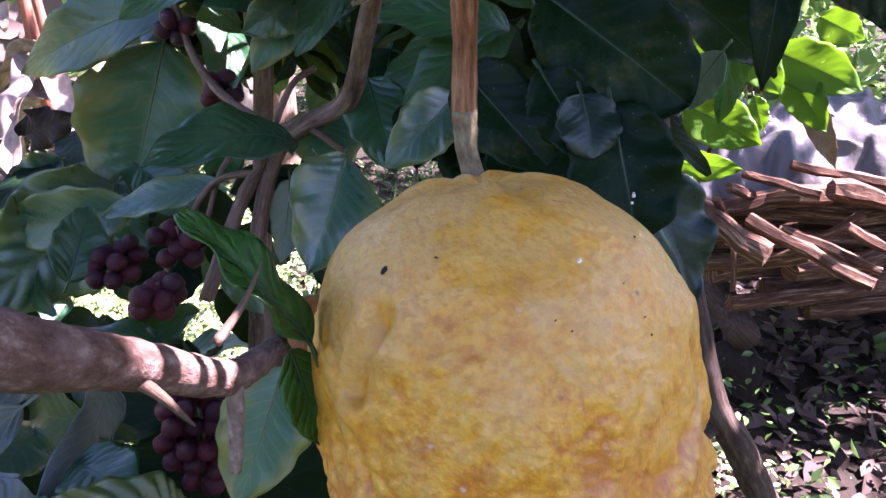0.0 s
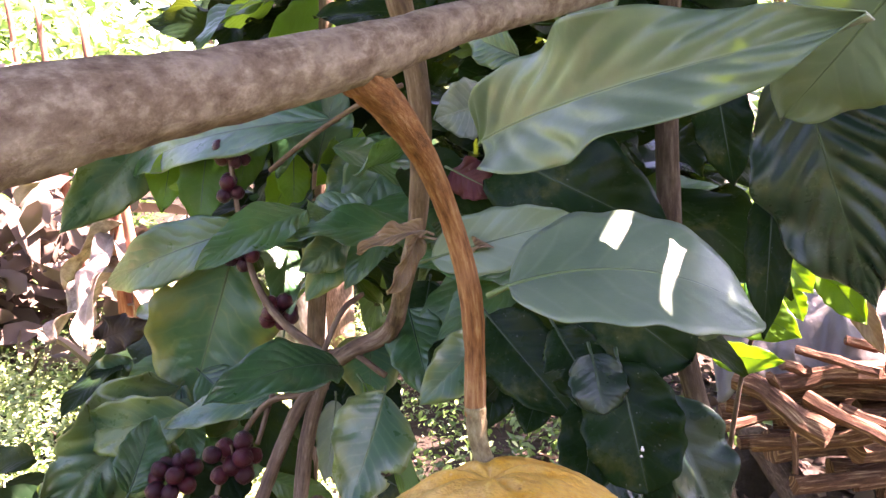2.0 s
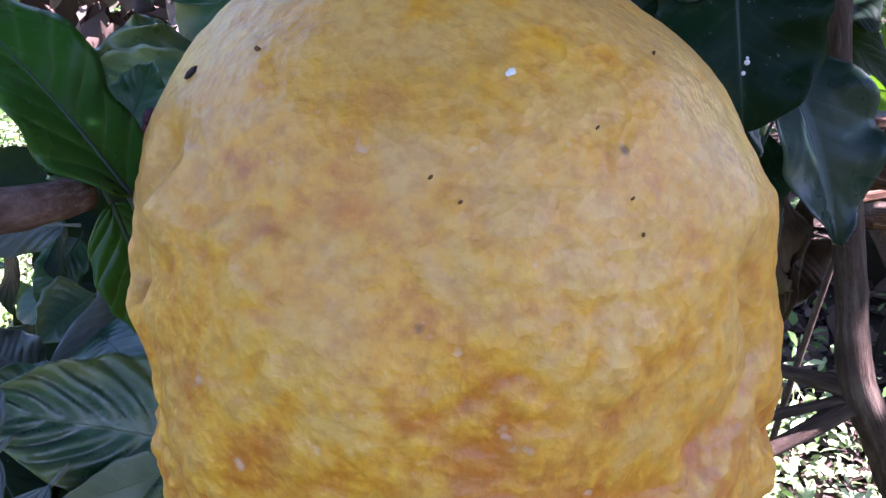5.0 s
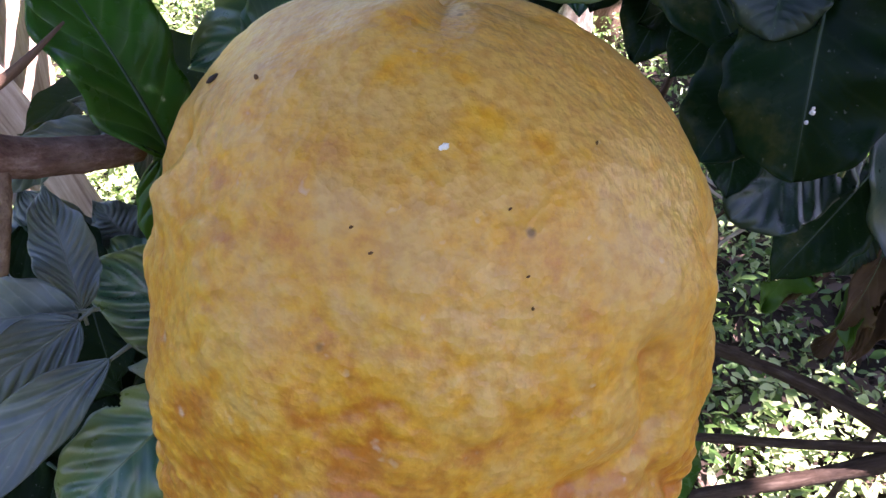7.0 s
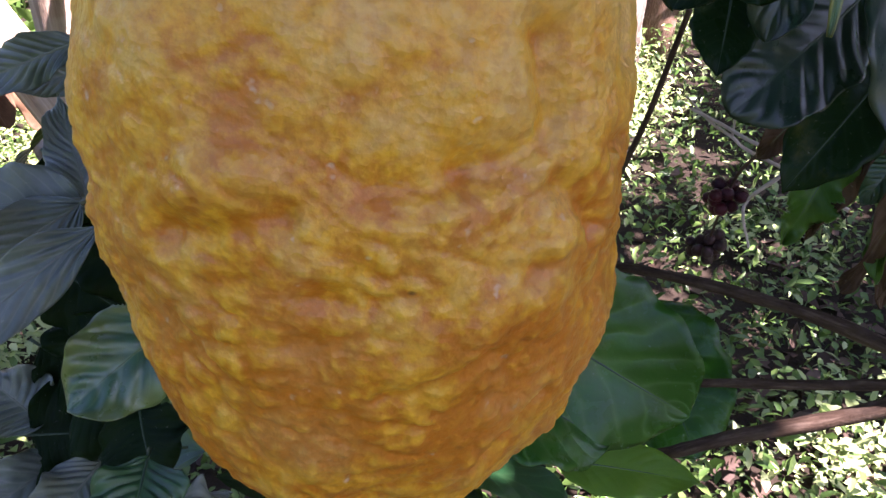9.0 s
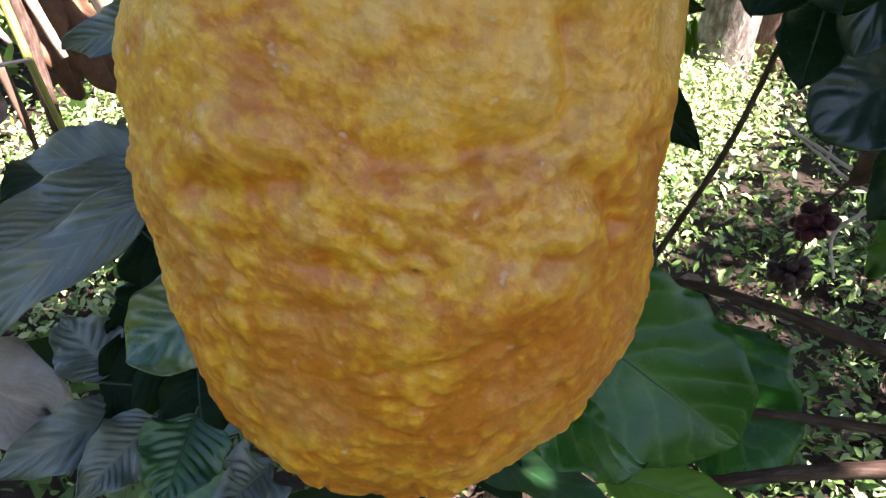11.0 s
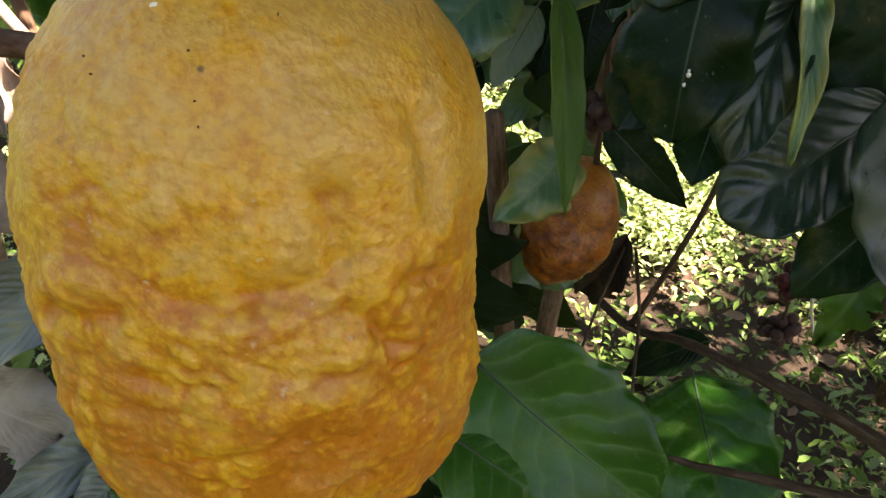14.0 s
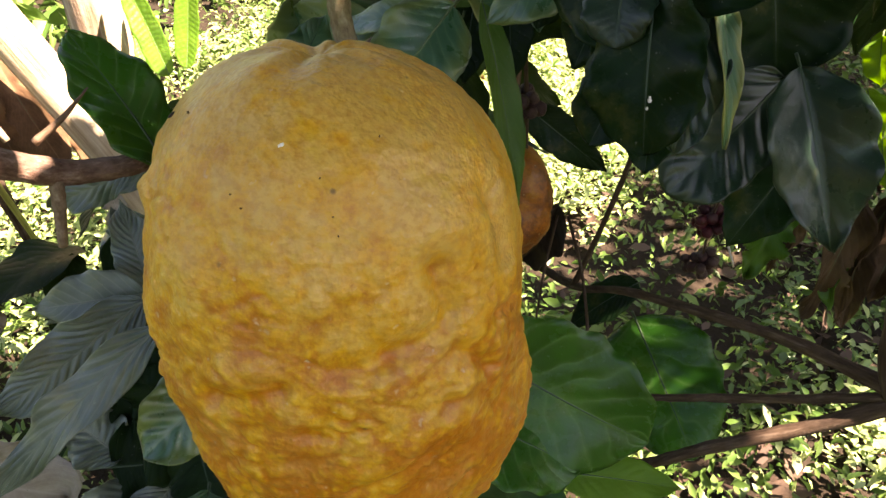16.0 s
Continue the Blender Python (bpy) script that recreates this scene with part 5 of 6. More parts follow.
# ---- young shrub in the sun behind the tree ----
young = thing("young_shrub", (0.42, 1.32, 0.0), "young shrub with yellow-green leaves lit through by the sun", "shrub")
limb("stem", young, [(0.42, 1.32, -0.03, 0.008), (0.42, 1.30, 0.6, 0.006), (0.44, 1.26, 1.1, 0.004), (0.52, 1.2, 1.36, 0.002)], DARK_BARK)
leaf(young, (0.500, 1.184, 1.311), (0.605, 1.103, 1.267), 0.079, (-0.46, -0.80, 0.38), FRESH, bend=0.4)
leaf(young, (0.520, 1.170, 1.281), (0.557, 1.091, 1.209), 0.060, (-0.56, -0.68, 0.46), FRESH, bend=0.4)
leaf(young, (0.365, 1.162, 1.233), (0.455, 1.065, 1.196), 0.085, (-0.52, -0.68, 0.51), FRESH, bend=0.4)
leaf(young, (0.331, 1.099, 1.162), (0.432, 1.064, 1.160), 0.048, (-0.33, -0.94, -0.05), FRESH, bend=0.4)
leaf(young, (0.382, 1.230, 1.336), (0.370, 1.223, 1.275), 0.059, (-0.28, -0.95, 0.16), FRESH, bend=0.4)
leaf(young, (0.418, 1.211, 1.291), (0.473, 1.198, 1.334), 0.058, (-0.50, -0.76, 0.41), FRESH, bend=0.4)
leaf(young, (0.477, 1.180, 1.243), (0.492, 1.161, 1.192), 0.033, (-0.37, -0.90, 0.23), FRESH, bend=0.4)
leaf(young, (0.675, 1.440, 1.331), (0.746, 1.401, 1.296), 0.067, (-0.43, -0.89, 0.12), FRESH, bend=0.4)
leaf(young, (0.383, 1.129, 1.374), (0.420, 1.108, 1.319), 0.045, (-0.33, -0.93, 0.14), COFFEE_GREY, bend=0.4)
leaf(young, (0.535, 1.219, 1.280), (0.512, 1.217, 1.226), 0.051, (-0.38, -0.91, 0.19), COFFEE_GREY, bend=0.4)
leaf(young, (0.621, 1.337, 1.228), (0.679, 1.272, 1.092), 0.045, (-0.43, -0.87, 0.23), DRY, bend=0.6)
leaf(young, (0.236, 0.894, 1.543), (0.284, 0.877, 1.470), 0.054, (-0.24, -0.97, 0.07), FRESH, bend=0.4)
leaf(young, (0.235, 0.943, 1.489), (0.295, 0.916, 1.402), 0.063, (-0.03, -0.96, 0.28), FRESH, bend=0.5)
leaf(young, (0.303, 0.925, 1.485), (0.265, 0.931, 1.443), 0.045, (-0.26, -0.96, 0.10), FRESH, bend=0.5)
leaf(young, (0.353, 1.001, 1.378), (0.423, 0.956, 1.295), 0.063, (-0.20, -0.92, 0.33), FRESH, bend=0.4)
leaf(young, (0.347, 0.957, 1.424), (0.336, 0.923, 1.263), 0.051, (0.04, -0.98, 0.20), FRESHDARK, bend=0.4, fold=0.5)

for base, tip, wide in [((-0.186, 0.950, 1.119), (-0.225, 0.950, 1.176), 0.028), ((-0.182, 0.960, 1.119), (-0.190, 0.950, 1.165), 0.014), ((0.135, 1.010, 1.200), (0.150, 0.990, 1.150), 0.040), ((0.120, 1.100, 1.190), (0.165, 1.080, 1.165), 0.04), ((0.140, 0.940, 1.165), (0.170, 0.915, 1.120), 0.035), ((0.170, 0.880, 1.140), (0.190, 0.850, 1.100), 0.03)]:
    leaf(young, base, tip, wide, (-0.4, -0.85, 0.35), FRESH, bend=0.5, wave=0.1)


def right_of_sight(p):
    """Right of two lines of sight, so the shrub leaves the camera's view on its left open."""
    return p.x > (-0.37 if p.z > 1.22 else -0.56) * p.y


fill(coffee_shrub, 260, (-0.66, 0.92, 1.02), (-0.06, 1.30, 1.85), INNER_STOCK, 21, keep=right_of_sight)
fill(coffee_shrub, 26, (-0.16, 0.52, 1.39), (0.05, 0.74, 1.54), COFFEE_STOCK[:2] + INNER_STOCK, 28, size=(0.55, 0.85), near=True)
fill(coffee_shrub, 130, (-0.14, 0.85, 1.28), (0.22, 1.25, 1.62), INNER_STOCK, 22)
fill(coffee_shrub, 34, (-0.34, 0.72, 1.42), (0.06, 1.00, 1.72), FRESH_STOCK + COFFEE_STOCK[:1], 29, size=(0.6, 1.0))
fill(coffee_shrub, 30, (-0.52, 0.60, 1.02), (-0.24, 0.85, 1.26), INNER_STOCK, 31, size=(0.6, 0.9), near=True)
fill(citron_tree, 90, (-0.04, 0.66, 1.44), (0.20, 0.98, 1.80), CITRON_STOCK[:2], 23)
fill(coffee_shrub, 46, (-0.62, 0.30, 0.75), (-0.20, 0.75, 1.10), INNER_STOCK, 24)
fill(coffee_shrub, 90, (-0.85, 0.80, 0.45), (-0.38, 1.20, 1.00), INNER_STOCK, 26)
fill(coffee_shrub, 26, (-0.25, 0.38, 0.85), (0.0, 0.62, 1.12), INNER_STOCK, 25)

# ---- coffee cherries ----
def cherry_mesh(material):
    bm = bmesh.new()
    bmesh.ops.create_uvsphere(bm, u_segments=12, v_segments=9, radius=1)
    for v in bm.verts:
        if v.co.z > 0.92:
            v.co.z -= 0.10
        v.co.z *= 1.12
    me = bpy.data.meshes.new("cherry")
    bm.to_mesh(me)
    bm.free()
    me.materials.append(material)
    me.polygons.foreach_set("use_smooth", [True] * len(me.polygons))
    return me


CHERRY, DRIED = cherry_mesh(BERRY), cherry_mesh(DRY_BERRY)


def cherries(parent, at, n, size, seed, mesh=None, r=0.0072, tall=1.0, label="cluster of dark red coffee cherries"):
    """A cluster of cherries packed round a node of the branch."""
    rng = random.Random(seed)
    core = part("cherry_cluster", tube_mesh("node", [(0, 0, -size * tall * 0.7, 0.0018), (0, 0, size * tall * 0.7, 0.0018)], COFFEE_BARK, 6, 2), parent, label, Matrix.Translation(at))
    spots = []
    for _ in range(n * 60):
        if len(spots) == n:
            break
        d = Vector((rng.gauss(0, 1), rng.gauss(0, 1), rng.gauss(0, 1))).normalized() * size * rng.uniform(0.45, 1.0)
        d.z *= tall
        if all((d - s).length > 1.55 * r for s in spots):
            spots.append(d)
    for d in spots:
        k = r * rng.uniform(0.85, 1.12)
        m = Matrix.Translation(Vector(at) + d) @ d.to_track_quat("Z", "Y").to_matrix().to_4x4() @ Matrix.Scale(k, 4)
        part("cherry", mesh or CHERRY, core, "", m)


cherries(coffee_shrub, (-0.184, 0.606, 1.376), 8, 0.013, 1)
cherries(coffee_shrub, (-0.226, 0.636, 1.422), 6, 0.012, 2)
cherries(coffee_shrub, (-0.227, 0.658, 1.453), 4, 0.009, 3)
cherries(coffee_shrub, (-0.245, 0.667, 1.484), 5, 0.011, 4)
cherries(coffee_shrub, (-0.246, 0.686, 1.518), 9, 0.015, 5)
cherries(coffee_shrub, (-0.196, 0.497, 1.289), 11, 0.017, 6)
cherries(coffee_shrub, (-0.257, 0.525, 1.258), 12, 0.022, 7)
cherries(coffee_shrub, (-0.165, 0.410, 1.186), 56, 0.030, 8, tall=1.6)
cherries(coffee_shrub, (-0.176, 0.405, 1.292), 8, 0.014, 9)
cherries(citron_tree, (0.042, 0.753, 1.013), 16, 0.017, 10, DRIED, 0.0062, label="cluster of dried blackish cherries")
cherries(citron_tree, (0.050, 0.722, 1.090), 14, 0.016, 11, None, 0.0062, label="cluster of dried blackish cherries")
cherries(citron_tree, (-0.100, 0.592, 1.235), 11, 0.015, 12, DRIED, 0.0065, label="cluster of dried blackish cherries")

# ---- the second citron behind ----
BACK = pose(-0.115, 0.603, 1.125, -12, 10, 60)
back_citron = thing("citron_fruit", BACK.translation, "smaller rusty orange citron hanging in the shade", "fruit")
part("rind", citron_mesh(70, 90, 0.62, 1.4, False, RIND_OLD, 5.0)[0], back_citron, "", BACK)
limb("stalk", back_citron, [(-0.108, 0.615, 1.18, 0.003), (-0.10, 0.60, 1.235, 0.0022), (-0.095, 0.58, 1.34, 0.002)], DARK_BARK)
leaf(citron_tree, (-0.098, 0.677, 1.085), (-0.150, 0.690, 0.985), 0.040, (0.6, -0.7, 0.3), DARK_DRY, "black dried leaf caught on a twig", bend=0.9, fold=0.9, wave=0.15)

# ---- firewood and plastic sheet ----
def log_mesh(length, r, seed, split=True):
    rng = random.Random(seed)
    pts = [(length * k / 4 - length / 2, r * rng.uniform(-0.3, 0.3), r * rng.uniform(-0.3, 0.3), r * rng.uniform(0.8, 1.12)) for k in range(5)]
    me = tube_mesh("log", pts, LOG, 6 if split else 9, 2, 0.26 if split else 0.12, seed)
    me.polygons.foreach_set("use_smooth", [not split] * len(me.polygons))
    return me


# billets at the open side of the pile: from, to, half thickness
BILLETS = [((0.672, 2.056, 0.742), (0.845, 1.843, 0.663), 0.034), ((0.757, 2.088, 0.698), (1.066, 2.013, 0.783), 0.034), ((1.032, 1.949, 0.806), (1.236, 1.938, 0.767), 0.030),
          ((0.847, 2.097, 0.813), (1.006, 1.934, 0.8), 0.014), ((0.839, 1.993, 0.706), (1.098, 1.758, 0.613), 0.021), ((0.906, 1.936, 0.705), (1.139, 1.808, 0.633), 0.014),
          ((0.726, 2.062, 0.523), (0.997, 1.934, 0.623), 0.027), ((0.722, 1.957, 0.786), (0.784, 2.017, 0.708), 0.014), ((0.797, 1.952, 0.633), (0.793, 1.899, 0.521), 0.009),
          ((1.031, 1.954, 0.663), (1.142, 1.955, 0.74), 0.011), ((0.651, 2.072, 0.786), (0.741, 2.149, 0.773), 0.018), ((0.772, 1.996, 0.8), (0.864, 2.058, 0.757), 0.016),
          ((0.968, 2.075, 0.846), (1.269, 2.016, 0.799), 0.018), ((1.044, 1.849, 0.746), (1.23, 1.816, 0.646), 0.016), ((0.664, 2.115, 0.635), (0.913, 2.118, 0.588), 0.026),
          ((0.63, 2.03, 0.598), (0.872, 2.074, 0.635), 0.016)]
for i, (a, b, r) in enumerate(BILLETS):
    a, b = Vector(a), Vector(b)
    ob = new("log", log_mesh((b - a).length, r, 700 + i, r > 0.012))
    ob.matrix_basis = frame_of((a + b) / 2, b, (0.2, -0.4, 1))
    tagged(ob, "split reddish billet with a pale cut end in the pile" if r > 0.02 else "thin split stick of firewood in the pile", "firewood", "firewood pile")
rng = random.Random(5)
for i in range(40):
    length, r = rng.uniform(0.6, 1.3), rng.uniform(0.014, 0.042)
    layer = i // 8
    z = 0.36 + layer * 0.095 + rng.uniform(-0.025, 0.025)
    y = 2.13 + (i % 8) * 0.08 + layer * 0.02 + rng.uniform(-0.03, 0.03)
    x = 0.80 + length / 2 + rng.uniform(-0.06, 0.5)
    ob = new("log", log_mesh(length, r, 100 + i, r > 0.022))
    ob.matrix_basis = pose(x, y, z, rng.uniform(0, 360), rng.uniform(-8, 8), rng.uniform(-24, 20))
    tagged(ob, "split reddish-brown stick of firewood in a pile", "firewood", "firewood pile")
for x in (0.95, 1.75):
    ob = new("bearer", tube_mesh("bearer", [(x, 2.12, 0.24, 0.05), (x, 2.4, 0.25, 0.055), (x, 2.8, 0.24, 0.05)], DARK_BARK, 9, 3))
    tagged(ob, "dark log that carries the firewood", "log", "bearers of the pile")
    for y in (2.15, 2.7):
        # soil colour keeps the stone as dark as the shade under the pile
        st = new("stone", mesh_from("stone", *(lambda q: (q[0], q[1]))(([(x + 0.07 * a, y + 0.08 * b, 0.0 + 0.2 * c - 0.02) for a in (-1, 1) for b in (-1, 1) for c in (0, 1)], [(0, 1, 3, 2), (4, 6, 7, 5), (0, 4, 5, 1), (2, 3, 7, 6), (0, 2, 6, 4), (1, 5, 7, 3)])), SOIL, False))
        bv = st.modifiers.new("worn", "BEVEL")
        bv.width, bv.segments = 0.04, 3
        tagged(st, "soil-dark stone under the firewood", "stone", "stones under the pile")


def sheet_mesh(w, d, nx, ny, seed):
    verts, uvs = [], []
    for j in range(ny + 1):
        for i in range(nx + 1):
            x, y = w * i / nx, d * j / ny
            q = Vector((x * 3.1 + seed, y * 3.1, 0))
            z = 0.09 * noise.noise(q) + 0.09 * abs(noise.noise(Vector((q.x * 2.4, q.y * 1.1, 4)))) + 0.03 * abs(noise.noise(Vector((q.x * 5, q.y * 3, 8)))) + 0.006 * noise.noise(q * 9)
            drop = max(0, 0.14 - y) * 1.3 + max(0, 0.1 - x) * 0.6
            verts.append((x + 0.03 * noise.noise(q * 4 + Vector((9, 0, 0))), y + 0.05 * noise.noise(q * 3), z - drop))
    faces = [(j * (nx + 1) + i, j * (nx + 1) + i + 1, (j + 1) * (nx + 1) + i + 1, (j + 1) * (nx + 1) + i) for j in range(ny) for i in range(nx)]
    return mesh_from("plastic_sheet", verts, faces, TARP)


tarp = new("plastic_sheet", sheet_mesh(1.25, 0.50, 110, 44, 2))
tarp.matrix_basis = pose(0.62, 2.08, 0.865, 2, -2, -4)
tarp.modifiers.new("thickness", "SOLIDIFY").thickness = 0.002
tagged(tarp, "crumpled grey plastic sheet over the firewood", "plastic sheet")

# ---- banana clump with dead leaves ----
banana = thing("banana_plant", (-1.30, 0.85, 0.0), "banana plant with pale leaning stalk and hanging dead leaves", "banana plant")
limb("stalk", banana, [(-0.86, 0.86, 0.0, 0.055), (-1.00, 0.80, 0.65, 0.046), (-1.20, 0.71, 1.08, 0.040), (-1.45, 0.60, 1.6, 0.03)], BANANA_STEM, "pale fallen banana stalk in the sun", sides=14, knobs=0.05)
limb("stalk", banana, [(-1.35, 0.95, -0.03, 0.07), (-1.36, 0.98, 0.8, 0.06), (-1.40, 1.0, 1.7, 0.05)], BANANA_DRY, sides=14)
for k in range(13):
    r = random.Random(400 + k)
    x, y = -1.20 + r.uniform(-0.16, 0.10), 0.26 + r.uniform(-0.12, 0.10)
    top, low = r.uniform(1.0, 1.35), r.uniform(0.45, 0.75)
    leaf(banana, (x, y, top), (x + r.uniform(-0.05, 0.14), y + r.uniform(-0.12, 0.05), low), r.uniform(0.04, 0.13), (r.uniform(-0.4, 0.8), -0.6, r.uniform(0, 0.5)), BANANA_LEAF, "dry hanging banana leaf", bend=r.uniform(-0.5, 0.6), fold=r.uniform(0.3, 1.0), wave=0.25, veins=2, ripple=0.02, shoulder=0.3, point=0.4)
# torn sheaths that hang over one another: from, to, width, how far folded
for base, tip, wide, fold in [((-1.086, 0.398, 1.075), (-1.005, 0.433, 0.900), 0.075, 0.5), ((-1.011, 0.340, 1.010), (-0.925, 0.343, 0.834), 0.066, 0.25), ((-0.938, 0.355, 0.862), (-0.877, 0.384, 0.773), 0.048, 0.5),
                              ((-0.958, 0.358, 0.840), (-0.902, 0.334, 0.736), 0.030, 0.9), ((-0.932, 0.366, 0.790), (-0.867, 0.330, 0.680), 0.028, 0.8), ((-1.020, 0.380, 1.130), (-0.971, 0.370, 0.975), 0.038, 0.9),
                              ((-1.060, 0.330, 1.080), (-1.000, 0.300, 0.860), 0.050, 0.7), ((-1.045, 0.300, 0.930), (-0.985, 0.285, 0.740), 0.055, 0.6), ((-1.120, 0.430, 1.060), (-1.060, 0.440, 0.880), 0.040, 0.8)]:
    leaf(banana, base, tip, wide, (0.75, -0.55, 0.35), BANANA_LEAF, "torn dry banana sheath", bend=0.35, fold=fold, wave=0.2, veins=2, ripple=0.02, shoulder=0.25, point=0.25, bites=3, nv=20)
# leaf stalks, some pale and some still yellow-green, that lean together over the weeds
limb("leaf_stalk", banana, [(-1.28, 0.558, 1.18, 0.010), (-1.236, 0.562, 1.061, 0.0085), (-1.190, 0.566, 0.929, 0.0075), (-1.149, 0.570, 0.836, 0.006), (-1.10, 0.575, 0.72, 0.005)], YELLOW_STEM, "yellow-green banana leaf stalk")
limb("leaf_stalk", banana, [(-1.32, 0.612, 1.12, 0.019), (-1.286, 0.607, 1.022, 0.018), (-1.218, 0.593, 0.828, 0.014), (-1.18, 0.59, 0.70, 0.008)], DARK_BARK, "dark withered banana leaf stalk")
limb("leaf_stalk", banana, [(-1.31, 0.60, 1.13, 0.010), (-1.257, 0.616, 1.012, 0.010), (-1.208, 0.637, 0.896, 0.007)], BANANA_STEM, "pale banana leaf stalk in the sun")
limb("leaf_stalk", banana, [(-1.26, 0.44, 1.17, 0.011), (-1.206, 0.488, 1.064, 0.010), (-1.157, 0.534, 0.960, 0.005)], BANANA_DRY, "dry banana leaf stalk")
limb("leaf_stalk", banana, [(-1.43, 0.555, 1.11, 0.014), (-1.377, 0.561, 0.984, 0.013), (-1.304, 0.568, 0.797, 0.009), (-1.27, 0.57, 0.70, 0.004)], WITHERED_STEM, "brown withered banana leaf stalk")
limb("leaf_stalk", banana, [(-1.21, 0.39, 0.905, 0.004), (-1.169, 0.451, 0.927, 0.004), (-1.140, 0.553, 0.934, 0.003)], PALE_TWIG, "pale bare leaf stalk")
leaf(banana, (-0.46, 0.10, 1.075), (-0.343, 0.202, 0.962), 0.095, (0.6, -0.5, 0.65), PALE_BLADE, "pale grey dead banana leaf", bend=0.9, fold=0.45, wave=0.22, veins=3, ripple=0.03, shoulder=0.25, point=0.3, bites=4)
leaf(banana, (-0.50, 0.06, 1.03), (-0.40, 0.24, 0.90), 0.06, (0.3, -0.6, 0.7), PALE_BLADE, "pale grey dead banana leaf", bend=0.7, fold=0.6, wave=0.25, veins=3, ripple=0.03, shoulder=0.3, point=0.3, bites=3)

leaf(banana, (-1.049, 0.907, 0.956), (-1.244, 0.986, 1.124), 0.055, (0.6, -0.7, 0.4), FRESH, "fresh green banana sucker leaf", bend=-0.4, fold=0.5, wave=0.03, veins=20, shoulder=0.3, point=0.5)
leaf(banana, (-1.107, 0.993, 0.931), (-1.125, 1.072, 1.139), 0.050, (0.6, -0.7, 0.4), FRESH, "fresh green banana sucker leaf", bend=-0.4, fold=0.5, wave=0.03, veins=20, shoulder=0.3, point=0.5)
leaf(banana, (-1.189, 0.944, 0.895), (-1.262, 1.032, 1.076), 0.035, (0.6, -0.7, 0.4), FRESH, "fresh green banana sucker leaf", bend=-0.4, fold=0.5, wave=0.03, veins=20, shoulder=0.3, point=0.5)


for base, tip, wide in [((-1.38, 0.74, 1.06), (-1.24, 0.74, 0.78), 0.10), ((-1.34, 0.68, 1.00), (-1.28, 0.68, 0.78), 0.07), ((-1.30, 0.80, 0.96), (-1.22, 0.80, 0.76), 0.06)]:
    leaf(banana, base, tip, wide, (0.7, -0.6, 0.3), RUST, "rust-brown sheath of dead banana leaf", bend=0.6, fold=0.3, wave=0.15, veins=3, ripple=0.02, shoulder=0.3, point=0.35, bites=3)
# pale blades stand in for dry leaf lit by the sun
for base, tip, wide in [((-1.162, 0.773, 0.775), (-1.110, 0.745, 0.670), 0.06), ((-1.117, 0.817, 0.740), (-1.088, 0.790, 0.660), 0.05)]:
    leaf(banana, base, tip, wide, (0.6, -0.5, 0.6), PALE_BLADE, "pale grey dead banana leaf", bend=0.9, fold=0.5, wave=0.25, veins=3, ripple=0.03, shoulder=0.3, point=0.3, bites=3)


# ---- distance ----
def far_shrub(name, at, height, spread, n, seed, label, size=0.16, group="", lean=0.0):
    plant = thing(name, (at[0], at[1], 0.0), label, "tree" if name == "tree" else "shrub", group)
    r = random.Random(seed)
    top = (at[0] + lean, at[1] + 0.2, height * 0.8)
    limb("trunk", plant, [(at[0], at[1], -0.05, 0.02 * height + 0.02), (at[0] + lean * 0.4, at[1] + 0.1, height * 0.4, 0.016 * height + 0.01), (*top, 0.006 * height)], COFFEE_BARK)
    g = np.random.default_rng(seed)
    blobs = [(at[0] + lean * 0.6 + r.uniform(-1, 1) * spread * 0.7, at[1] + r.uniform(-1, 1) * spread * 0.7, height * r.uniform(0.3, 0.95)) for _ in range(12)]
    for b in blobs[:5]:
        limb("branch", plant, [(at[0] + lean * 0.4, at[1] + 0.1, height * 0.35, 0.008 * height), (*[(u + v) / 2 for u, v in zip(b, (at[0], at[1], height * 0.5))], 0.005 * height), (*b, 0.003 * height)], COFFEE_BARK)
    pick = g.choice(len(blobs), n)
    c = np.array(blobs)[pick] + g.normal(0, 1, (n, 3)) * spread * 0.26
    c[:, 2] = c[:, 2].clip(0.1)
    crown = part("crown", leaf_cloud("crown", c, size, SHRUB, 0.35, 0.35, seed, 0.40), plant)
    crown["kind"] = "stuff"


# the last four stand unseen beside and behind the camera, to cut sky light
FAR = [(-4.2, 6.4, 2.3, 1.1), (-2.4, 7.6, 2.8, 1.2), (-0.6, 6.2, 2.4, 1.0), (1.2, 6.8, 3.0, 1.3), (3.4, 5.6, 2.6, 1.2), (5.2, 7.6, 3.6, 1.5), (-6.2, 5.0, 2.8, 1.3), (-5.2, 2.8, 2.2, 1.0), (-3.4, 1.6, 1.6, 0.7), (-7.5, 8.5, 4.0, 1.8), (-0.8, 10.5, 4.5, 2.0), (4.0, 11.5, 5.0, 2.2), (-4.5, 11.5, 5.0, 2.2), (8.5, 4.5, 3.5, 1.5), (-7.0, 0.6, 3.0, 1.4), (-3.5, -4.0, 3.6, 1.5), (0.5, -5.0, 4.2, 1.7), (4.0, -3.5, 3.6, 1.5), (7.0, 0.0, 4.0, 1.6)]
for i, (x, y, h, s) in enumerate(FAR):
    far_shrub("shrub" if h < 3.2 else "tree", (x, y), h, s, 1500, 50 + i, "leafy green shrub in sunlight" if h < 3.2 else "leafy green tree at the edge of the grove", 0.15, "shrubs behind", 0.2 * (-1) ** i)
# the ring of leaves runs on unseen behind the camera, against low sky light
hedge_at = np.random.default_rng(77)
ang = hedge_at.uniform(-3.14, 3.14, 12000)
rad = hedge_at.uniform(14, 19, 12000)
